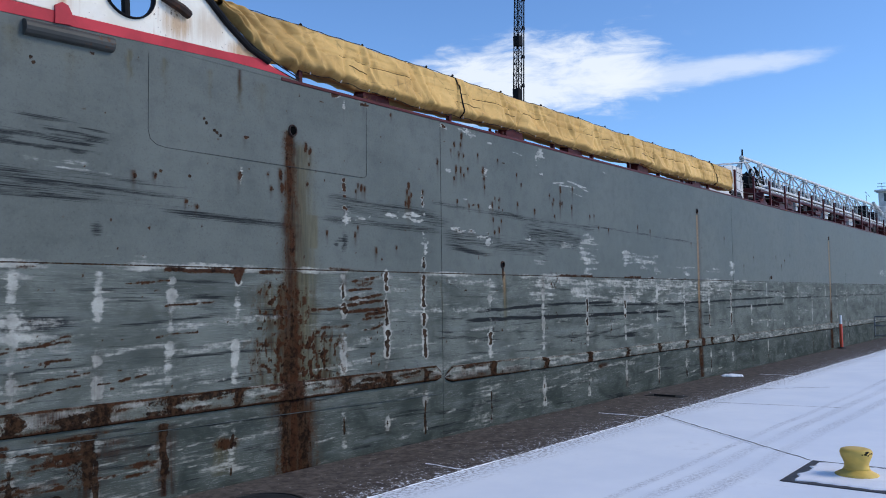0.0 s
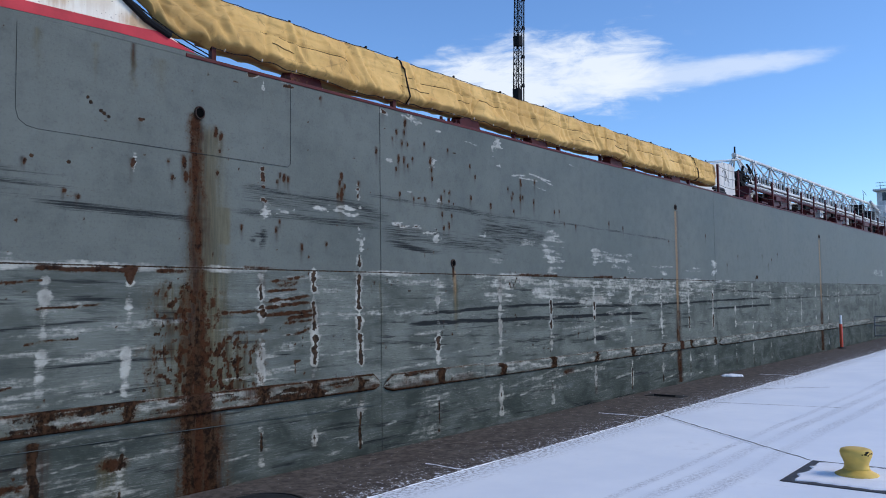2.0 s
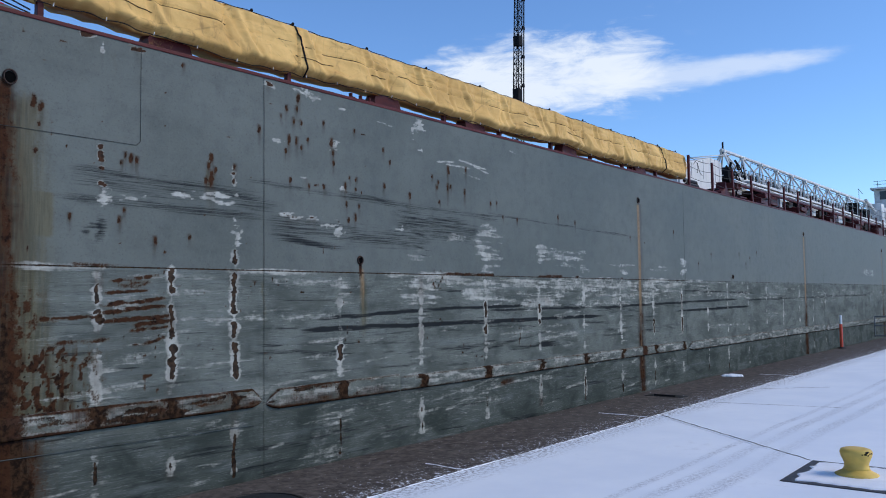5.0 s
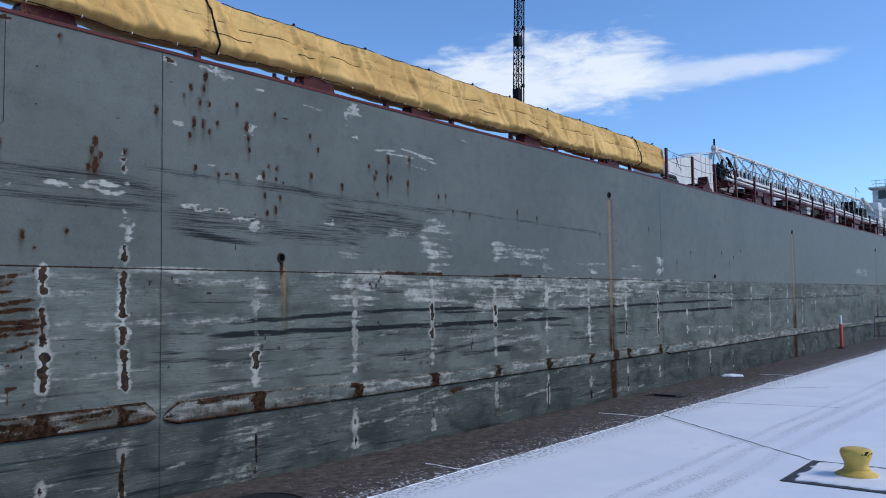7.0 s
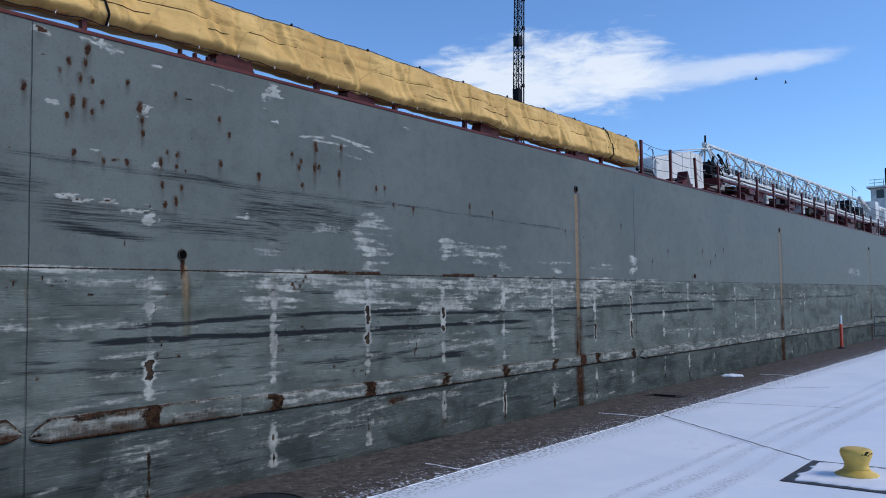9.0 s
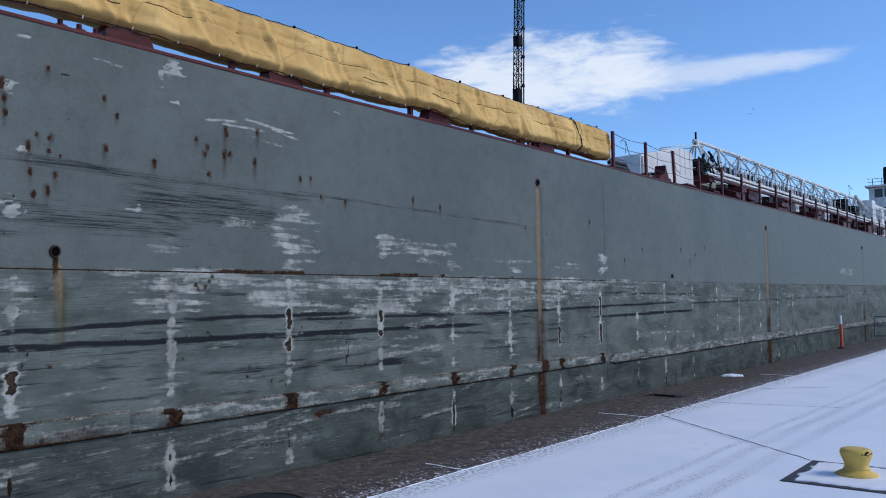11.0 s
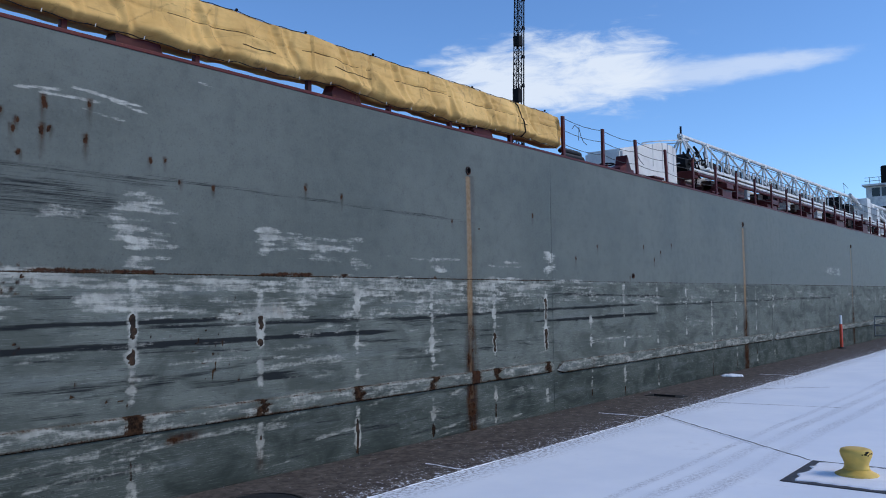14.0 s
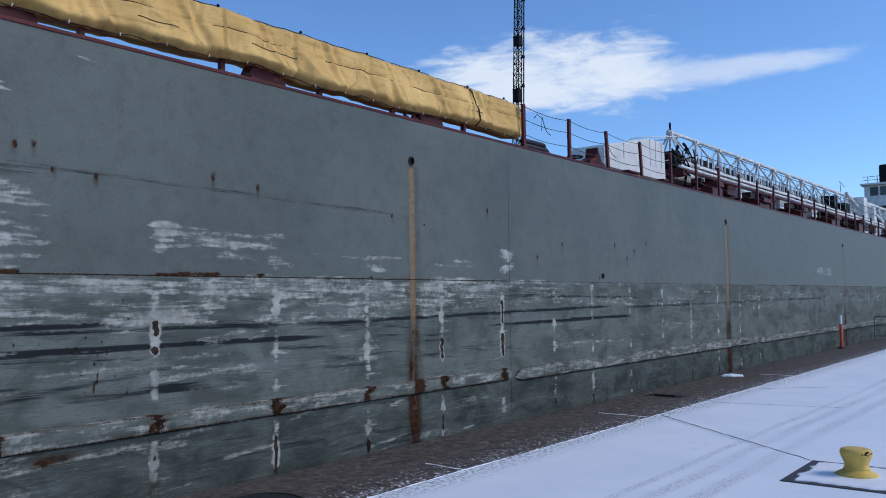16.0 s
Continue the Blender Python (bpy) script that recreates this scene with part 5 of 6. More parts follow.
def tarp_ends(x):
    near = min(abs(x - l) for l in LACES)
    top = 6.29 + 0.008 * math.sin(x * 0.9) + 0.012 * noise.noise(Vector((x * 1.3, 0, 0))) - 0.03 * min(near, 0.5)
    low = 5.565 - 0.025 * math.cos(x * 1.15) - 0.04 * noise.noise(Vector((x * 0.9, 5, 0))) + 0.05 * abs(noise.noise(Vector((x * 2.3, 8, 0))))
    if x < 7.25:
        low += (7.25 - x) * 0.9
    return low, top - 0.05 * max(0.0, (x - 25.8) / 0.25)


def tarp_front(x, v):
    """A place on the canvas front, v from the lower edge to the top."""
    low, top = tarp_ends(x)
    near = min(abs(x - l) for l in LACES)
    overlap = sum(0.04 * math.exp(-max(0, (x - s)) / 0.3) * (x >= s) for s in (11.65, 18.85, 24.4))
    # long flat facets that meet in sharp ridges
    r1 = abs(noise.noise(Vector((x * 1.05 + 0.8 * v, v * 0.9 - x * 0.1, 2.0))))
    r2 = abs(noise.noise(Vector((x * 2.1 - 0.7 * v, v * 0.7, 7.0))))
    r3 = abs(noise.noise(Vector((x * 0.8 + 0.5 * v, v * 5.0 + 0.5 * x, 4.0))))
    hang = 1.0 - v
    crease = -0.022 * math.exp(-((v - 0.56 - 0.03 * math.sin(x * 0.7)) / 0.018) ** 2) - 0.016 * math.exp(-((v - 0.75 - 0.03 * math.sin(x * 0.7)) / 0.016) ** 2)
    pucker = -0.06 * math.exp(-((v - 0.04) / 0.10) ** 2) * math.exp(-(near / 0.25) ** 2)
    skirt = 0.07 * math.exp(-((v - 0.10) / 0.10) ** 2) * (0.6 + 1.2 * noise.noise(Vector((x * 1.9, 0, 21))))
    sag = abs(math.sin(x * math.pi / 0.62 + 0.5 * math.sin(x * 1.7)))
    puff = 0.055 * math.exp(-((v - 0.2) / 0.17) ** 2) * sag ** 0.6 * (0.5 + 0.9 * noise.noise(Vector((x * 0.7, 3, 5))))
    tuck = -0.09 * math.exp(-(v / 0.07) ** 2)
    fan = abs(((x + 0.35 * v + 0.12 * noise.noise(Vector((x * 0.8, 0, 9)))) / 1.28) % 1.0 - 0.5)
    pleat = 0.03 * max(0.0, 1 - fan / 0.05) - 0.02 * max(0.0, 1 - abs(fan - 0.09) / 0.05)
    out = puff + tuck + pleat + 0.10 + 0.05 * hang + 0.03 * math.sin(math.pi * v) - 0.11 * r1 - 0.11 * r2 * (0.3 + hang) - 0.022 * r3 - 0.03 * math.exp(-(((x * 0.62 + 0.05 * math.sin(3 * v)) % 1.0 - 0.5) / 0.03) ** 2) + crease + pucker + skirt + overlap
    if x < 8.8:
        out += 0.06 * (abs(math.sin(7 * (x + 1.1 * v))) - 0.5) * min(1, (8.8 - x))
    if v > 0.94:
        out -= 0.10 * (v - 0.94) / 0.06
    return (x, 8.95 - out, low + (top - low) * v)


def build_tarp(ship):
    """A stiff canvas cover: flat front, laced top edge, sagging lower edge, folds and overlaps."""
    xs = np.linspace(TARP_A, TARP_B, 1000)
    bm = bmesh.new()
    m_front, m_back = 34, 6
    rings = []
    for x in xs:
        low, top = tarp_ends(x)
        lift = 0.06 + min(0.9 * (top - low) - 0.06, 0.45 * max(0.0, 8.3 - x))
        ring = []
        for j in range(m_front):
            ring.append(bm.verts.new(tarp_front(x, j / (m_front - 1))))
        for j in range(m_back):
            v = 1 - j / (m_back - 1)
            ring.append(bm.verts.new((x, 9.02 + 0.32 * math.sin(math.pi * 0.5 * (1 - v)) + 0.02 * noise.noise(Vector((x, v, 3))), low + lift + (top - low + 0.03 - lift) * v)))
        rings.append(ring)
    m = m_front + m_back
    for a, b in zip(rings, rings[1:]):
        for j in range(m):
            k = (j + 1) % m
            bm.faces.new((a[j], b[j], b[k], a[k]))
    bm.faces.new(rings[-1][::-1])
    bmesh.ops.recalc_face_normals(bm, faces=bm.faces)
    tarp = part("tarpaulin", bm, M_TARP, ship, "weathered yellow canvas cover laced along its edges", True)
    top_rope = [(x, 8.95, tarp_ends(x)[1] + 0.014 - 0.014 * abs(math.sin(x * math.pi / 0.4))) for x in np.arange(6.7, 25.95, 0.07)]
    part("lacing", tube_along(top_rope, 0.006, 5), M_BLACK, tarp, "dark lacing line")
    low_rope = [(x, 8.86, tarp_ends(x)[0] - 0.008 - 0.016 * abs(math.sin(x * math.pi / 0.5))) for x in np.arange(7.9, 25.9, 0.07)]
    part("lacing", tube_along(low_rope, 0.007, 5), M_BLACK, tarp, "dark lacing line")
    for s in (11.6, 24.38):
        pts = [tarp_front(s + 0.24 * (1 - v), v) for v in np.linspace(0, 1, 16)]
        part("strap", tube_along([(x, y - 0.008, z) for x, y, z in pts], 0.014, 6), M_BLACK, tarp, "black strap")
    # stitched rope lines showing where the canvas lies on the rails beneath
    rnd = random.Random(12)
    for v0, dense in ((0.56, 1.0), (0.36, 0.16)):
        x = 8.2 + rnd.random()
        while x < 25.2:
            length = rnd.uniform(0.8, 2.4) * (0.25 + 0.75 * dense)
            pts = [tarp_front(u, v0 + 0.03 * math.sin(u * (1 if v0 < 0.5 else 0.7)) + 0.006 * math.sin(u * 5 + v0)) for u in np.arange(x, min(x + length, 25.7), 0.05)]
            if len(pts) > 3:
                part("crease_rope", tube_along([(a, c - 0.004, d) for a, c, d in pts], 0.006, 5), M_CREASE, tarp, "dark stitched line")
            x += length + rnd.uniform(0.12, 0.7) / dense
    for x in np.arange(8.1, 25.8, 0.62):
        low = tarp_ends(x)[0]
        part("grommet", rod((x, 8.855, low - 0.03), (x + 0.008, 8.85, low + 0.012), 0.006, sides=6), M_CANVAS, tarp, "pale lashing eye on the lower hem")
    for x in LACES:
        part("toggle", lathe_at([(0.012, -0.02), (0.024, 0.0), (0.012, 0.02)], (x, 8.95, 6.31), 8), M_BLACK, tarp)
    # what the cover rests on: posts, saddles and a long dark beam
    part("covered_beam", box((7.9, 9.06, 5.68), (25.9, 9.25, 6.15), 0.02), M_RED, ship, "red beam hidden under the cover")
    for x in (8.02, 11.6, 15.24, 17.0, 18.95, 20.72, 22.36, 24.33):
        part("post", box((x - 0.035, 8.97, DECK_Z), (x + 0.035, 9.05, 5.72), 0.008), M_RED, ship)
    for x in (9.68, 13.75, 16.2, 19.75, 23.4):
        bm = prism([(x - 0.30, DECK_Z + 0.02), (x + 0.30, DECK_Z + 0.02), (x + 0.30, 5.46), (x + 0.2, 5.70), (x - 0.26, 5.70), (x - 0.34, 5.54)], 8.98, 9.2)
        part("saddle", bm, M_RED, ship, "dark red saddle bracket")
    for x in (13.1, 22.9):
        for dx in (-0.22, 0.0, 0.2):
            part("valve", lathe_at([(0.05, 0), (0.05, 0.09), (0.08, 0.10), (0.08, 0.13), (0.03, 0.15), (0.03, 0.2)], (x + dx, 9.0, DECK_Z + 0.03), 10), M_RED, ship)
    for a, b in ((12.6, 16.0), (17.1, 19.4), (20.9, 22.2)):
        pts = [(a + (b - a) * f, 8.95, DECK_Z + 0.0 + 0.06 * min(1, 6 * f, 6 * (1 - f))) for f in np.linspace(0, 1, 24)]
        part("deck_pipe", tube_along(pts, 0.05, 8), M_RED, ship, "red deck pipe")


def lathe_at(profile, where, sides=10):
    bm = lathe(profile, sides)
    bmesh.ops.translate(bm, verts=bm.verts, vec=Vector(where))
    return bm


def build_rails(ship):
    rnd = random.Random(3)
    xs = [25.95 + 1.81 * i for i in range(56)]
    posts = []
    for i, x in enumerate(xs):
        lean = (-0.1 if i in (2, 3) else 0.0) + 0.02 * (rnd.random() - 0.5)
        bm = bmesh.new()
        w = 0.045
        add_box(bm, (-w, -0.03, 0), (w, 0.03, 0.90), 0.012)
        for z in (0.3, 0.6, 0.85):
            add_rod(bm, (0, -0.036, z), (0, -0.026, z), 0.018, sides=6)
        for v in bm.verts:
            v.co.x += x + lean * v.co.z
            v.co.y += 8.72
            v.co.z += DECK_Z + 0.02
        part("stanchion", bm, M_RED, ship, "dark red rail stanchion")
        posts.append((x, lean))
    for z in (0.30, 0.60, 0.86):
        pts = []
        for (x0, l0), (x1, l1) in zip(posts, posts[1:]):
            for f in (0, 0.25, 0.5, 0.75):
                pts.append((x0 + (x1 - x0) * f + l0 * z, 8.72, DECK_Z + 0.02 + z - 0.05 * math.sin(math.pi * f)))
        part("rail_wire", tube_along(pts, 0.007, 5), M_CABLE, ship, "sagging wire guard rope")
    for x, y, pts in ((26.4, 8.75, ((0, 0.72), (0.12, 0.82), (0.3, 0.76), (0.28, 0.5))), (26.7, 8.75, ((0, 0.8), (0.1, 0.6), (0.2, 0.5), (0.34, 0.46))), (29.5, 8.75, ((0, 0.82), (0.1, 0.62), (0.3, 0.45), (0.55, 0.36)))):
        part("loose_wire", tube_along([(x + a, y, DECK_Z + b) for a, b in pts], 0.008, 5), M_CABLE, ship)
    # hoses, valve wheel, chocks
    for dx, h in ((0.0, 0.24), (0.12, 0.14)):
        pts = [(26.25 + dx + 1.0 * f, 8.98, DECK_Z + 0.05 + h * min(1, 2.6 * math.sin(math.pi * min(1, f * 0.9 + 0.1)))) for f in np.linspace(0, 1, 16)]
        part("hose", tube_along(pts, 0.05, 8), M_RUBBER, ship, "bent black rubber hose")
    bm = rod((28.4, 8.95, DECK_Z + 0.02), (28.4, 8.95, DECK_Z + 0.2), 0.025)
    ring = [(28.4 + 0.17 * math.cos(a), 8.95 + 0.17 * math.sin(a), DECK_Z + 0.2) for a in np.linspace(0, math.tau, 20)]
    wheel = part("valve_wheel", bm, M_RED, ship, "deck valve with a black hand wheel")
    part("rim", tube_along(ring, 0.02, 6), M_BLACK, wheel)
    bm = prism([(29.0, DECK_Z + 0.02), (29.75, DECK_Z + 0.02), (29.75, 5.5), (29.6, 5.52), (29.4, 5.85), (29.33, 5.62), (29.0, 5.5)], 8.9, 9.2)
    part("chock", bm, M_RED, ship, "dark red mooring chock")
    for x, w in ((31.9, 0.6), (34.0, 0.45), (36.2, 0.5)):
        bm = box((x - w / 2, 9.2, DECK_Z), (x + w / 2, 9.6, DECK_Z + 0.26), 0.03)
        add_box(bm, (x - w / 2 - 0.04, 9.16, DECK_Z + 0.26), (x + w / 2 + 0.04, 9.64, DECK_Z + 0.31), 0.01)
        part("deck_box", bm, M_RED, ship, "low red deck locker")
    # hatch coamings down the middle of the deck
    for i in range(12):
        x = 20.0 + 7.2 * i
        bm = box((x, 12.6, DECK_Z), (x + 6.0, 27.0, DECK_Z + 1.0), 0.03)
        part("hatch_coaming", bm, M_RED, ship, "dark red hatch coaming")
        cover = box((x - 0.1, 12.5, DECK_Z + 1.0), (x + 6.1, 27.1, DECK_Z + 1.16), 0.03)
        for k in range(6):
            add_box(cover, (x + 0.3 + k, 12.45, DECK_Z + 1.14), (x + 0.45 + k, 27.12, DECK_Z + 1.24))
        part("hatch_cover", cover, M_RED, ship, "ribbed steel hatch cover")


def build_boom(ship):
    """White unloading boom: one top chord, two lower chords, a conveyor with dark side sheets between."""
    yc, y0, y1 = 18.5, 17.6, 19.4
    zt, zb = 11.70, 9.80
    first, gap, last = 56.7, 3.85, 104.0
    boom = part("unloading_boom", rod((first - 0.3, yc, zt), (last + 26, yc, zt + 0.35), 0.10, 0.17, 10), M_WHITE, ship, "white tubular lattice unloading boom lying fore and aft")
    for y in (y0, y1):
        part("lower_chord", rod((first - 0.5, y, zb), (last + 26, y, zb), 0.11, sides=8), M_WHITE, boom)
    n = int((last + 26 - first) / gap)
    for i in range(n):
        x = first + gap * i
        r = 0.06 + 0.0012 * i
        for y in (y0, y1):
            part("diagonal", rod((x, yc, zt), (x + gap * 0.5, y, zb), r, sides=6), M_WHITE, boom)
            part("diagonal", rod((x + gap * 0.5, y, zb), (x + gap, yc, zt), r, sides=6), M_WHITE, boom)
        part("cross_tie", rod((x + gap * 0.5, y0, zb), (x + gap * 0.5, y1, zb), 0.06, sides=6), M_WHITE, boom)
        part("gusset", box((x - 0.18, yc - 0.17, zt - 0.16), (x + 0.18, yc + 0.17, zt + 0.05), 0.03), M_WHITE, boom)
    # conveyor: dark side sheets between white hoops
    for i in range(n):
        x = first + 1.0 + gap * i
        part("side_sheet", box((x + 0.1, y0 + 0.25, zb - 0.12), (x + gap - 0.15, y0 + 0.31, zb + 0.62), 0.01), M_BLACK, boom, "black conveyor side sheet")
    for i in range(int((104 - first) / 0.96)):
        x = first + 0.9 + 0.96 * i
        part("hoop", box((x - 0.06, y0 + 0.12, zb - 0.2), (x + 0.06, y0 + 0.22, zb + 0.78), 0.01), M_WHITE, boom)
    part("walkway", box((first, y0 - 0.75, zb - 0.36), (last + 20, y0 + 0.1, zb - 0.26), 0.01), M_WHITE, boom, "white walkway along the boom")
    part("stringer", box((first - 0.2, y1 - 0.3, zb - 0.5), (last + 20, y1 - 0.1, zb - 0.2), 0.02), M_WHITE, boom)
    for i in range(26):
        x = first + 0.4 + 1.9 * i
        part("handrail_post", rod((x, y0 - 0.72, zb - 0.3), (x, y0 - 0.72, zb + 0.95), 0.025, sides=5), M_WHITE, boom)
    for z in (zb + 0.4, zb + 0.95):
        part("handrail", rod((first + 0.4, y0 - 0.72, z), (first + 48, y0 - 0.72, z), 0.02, sides=5), M_CABLE, boom)
    # head of the boom: pulley, guards, mast stub and spray loops
    part("head_pulley", rod((first - 0.9, y0 + 0.1, zb + 0.1), (first - 0.9, y1 - 0.1, zb + 0.1), 0.55, sides=20), M_BLACK, boom, "black belt pulley")
    bm = bmesh.new()
    rnd = random.Random(9)
    for k in range(34):
        a = Vector((first - 1.4 + 2.2 * rnd.random(), y0 - 0.2 + 0.5 * rnd.random(), zb - 0.7 + 1.7 * rnd.random()))
        b = a + Vector((rnd.uniform(-0.6, 0.6), rnd.uniform(-0.1, 0.2), rnd.uniform(-0.6, 0.6)))
        add_rod(bm, a, b, 0.03 + 0.05 * rnd.random(), sides=6)
    part("head_machinery", bm, M_BLACK, boom, "dark hydraulic lines and gear")
    for y in (y0, y1):
        part("head_leg", rod((first, yc, zt), (first - 0.6, y, zb), 0.07, sides=6), M_WHITE, boom)
        part("head_leg", rod((first, yc, zt), (first + 0.5, y, zb), 0.05, sides=6), M_WHITE, boom)
    part("lamp_stub", rod((first, yc, zt), (first, yc, zt + 0.55), 0.06, sides=6), M_BLACK, boom)
    for z, x0, x1 in ((zt - 0.35, 52.0, 57.0), (zt - 1.2, 55.0, 58.6)):
        pts = [((x0 + x1) / 2 + (x1 - x0) / 2 * math.cos(a), yc + 0.9 * math.sin(a), z - 0.35 * ((x0 + x1) / 2 - ((x0 + x1) / 2 + (x1 - x0) / 2 * math.cos(a))) / (x1 - x0) * 2 - 0.35) for a in np.linspace(0, math.tau, 30)]
        part("guard_loop", tube_along(pts, 0.035, 5), M_WHITE, boom, "thin bent guard tube")
    # canvas housing ahead of the head
    bm = prism([(46.6, 8.3), (53.4, 8.3), (53.3, 10.45), (51.6, 10.45), (46.6, 9.45)], y0 - 0.2, y1)
    bmesh.ops.bevel(bm, geom=bm.edges[:], offset=0.12, segments=2, affect="EDGES")
    part("head_cover", bm, M_CANVAS, boom, "white ribbed cover")
    for x in (48.4, 50.2, 51.4, 52.1, 52.8):
        part("rib", rod((x, y0 - 0.2, 9.0), (x, y0 - 0.2, min(10.38, 9.4 + 0.2 * (x - 46.6))), 0.035, sides=6), M_CANVAS, boom)
    # crutches under the boom, red gear around them
    for x in (55.0, 62.0, 71.0, 80.0, 90.0, 100.0):
        for y in (y0 + 0.2, y1 - 0.2):
            part("crutch_leg", rod((x - 0.5, y, DECK_Z), (x, y, zb - 0.5), 0.16, sides=8), M_RED, ship, "dark red boom crutch leg")
        part("crutch_beam", box((x - 0.3, y0 - 0.6, zb - 0.95), (x + 0.3, y1 + 0.6, zb - 0.52), 0.03), M_RED, ship)
    for x, w, h in ((57.6, 1.6, 8.9), (66.0, 2.0, 8.7), (75.0, 1.6, 8.8), (84.5, 2.6, 8.9), (94.0, 2.0, 9.2)):
        bm = box((x - w / 2, 16.2, DECK_Z), (x + w / 2, 17.3, h - 0.5), 0.05)
        add_box(bm, (x - w / 2 + 0.2, 16.0, h - 0.5), (x + w / 2 - 0.3, 17.4, h - 0.2), 0.04)
        part("winch_house", bm, M_RED, ship, "dark red winch housing")
    for k, z in enumerate((8.95, 9.25)):
        part("deck_pipe", rod((54.0, 16.6 + 0.3 * k, z), (112.0, 16.6 + 0.3 * k, z), 0.09, sides=8), M_RED if k == 0 else M_WHITE, ship)
    # added dark box: fills the gaps under the boom, where shade lies
    part("dark_backing", box((56.5, 20.0, DECK_Z), (150.0, 21.6, 9.62), 0.05), M_DARKRUST, ship, "long dark box added as backing for the shade under the boom")
    for i in range(30):
        x = 57.0 + 2.1 * i
        part("deck_gear", box((x, 16.9, 8.4), (x + 0.5 + 0.5 * (i % 3), 17.5, 8.95 + 0.16 * ((i * 7) % 4)), 0.04), (M_DARKRUST, M_BLACK, M_RED, M_WHITE)[i % 4], ship, "deck gear under the boom")
    # gear near the boom's foot
    for x, z, h, w in ((88.0, 9.6, 1.2, 1.0), (92.0, 9.6, 0.9, 1.6), (99.5, 9.7, 2.0, 1.6), (104.0, 9.7, 1.4, 1.2)):
        bm = box((x, 17.0, DECK_Z), (x + w, 18.2, z + h), 0.06)
        part("boom_foot_gear", bm, M_WHITE if x > 98 else M_BLACK, ship, "gear housing at the foot of the boom")
    for a, b in (((97, 18.0, zt + 0.2), (103, 17.0, 9.2)), ((99, 18.5, zt + 0.2), (107, 17.0, 9.0)), ((104, 18.5, zt + 0.2), (98.5, 17.0, 9.2)), ((108, 18.5, zt + 0.1), (114, 17.0, 9.0)), ((110, 18.5, zt + 0.2), (103, 17.2, 9.0))):
        part("a_frame_leg", rod(a, b, 0.16, sides=8), M_WHITE, ship, "white A-frame strut")


def build_house(ship):
    """After house with a windowed bridge, roof rail, scanner and dark funnel."""
    x0, ya, yb = 172.5, 9.6, 31.1
    part("after_house", box((x0 + 1.5, ya, DECK_Z), (204, yb, 17.6), 0.05), M_WHITE, ship, "white after house")
    part("bridge", box((x0, ya, 17.6), (198, yb, 21.4), 0.06), M_WHITE, ship, "white bridge deck house")
    part("ledge", box((x0 - 0.8, ya - 0.4, 17.4), (199, yb + 0.4, 17.62), 0.03), M_BLACK, ship)
    part("bridge_roof", box((x0 - 0.9, ya - 0.5, 21.4), (199, yb + 0.5, 21.75), 0.05), M_WHITE, ship)
    for i in range(13):
        y = ya + 0.3 + 1.58 * i
        part("bridge_window", box((x0 - 0.03, y, 19.55), (x0 + 0.02, y + 1.3, 21.1), 0.01), M_GLASS, ship, "dark bridge window")
    for i in range(9):
        x = x0 + 0.6 + 2.2 * i
        part("bridge_window", box((x, ya - 0.03, 19.55), (x + 1.7, ya + 0.02, 21.1), 0.01), M_GLASS, ship, "dark bridge window")
    for i in range(15):
        y = ya - 0.3 + 1.5 * i
        part("roof_rail_post", rod((x0 - 0.7, y, 21.7), (x0 - 0.7, y, 22.9), 0.05, sides=5), M_BLACK, ship)
    for z in (22.3, 22.9):
        part("roof_rail", rod((x0 - 0.7, ya - 0.3, z), (x0 - 0.7, yb, z), 0.04, sides=5), M_BLACK, ship)
    part("scanner", box((x0 + 2.0, 25.5, 21.7), (x0 + 2.8, 27.5, 23.9), 0.1), M_BLACK, ship, "dark radar scanner housing")
    part("funnel", box((181.0, 19.5, 21.7), (191.0, 30.2, 26.2), 0.4), M_BLACK, ship, "black funnel")
    arm = tube_along([(103.5, 19.9, 11.6), (103.5, 19.9, 13.5), (103.2, 19.9, 13.85), (105.3, 19.9, 13.5)], 0.025, 6)
    part("light_arm", arm, M_CABLE, ship, "bent light arm")


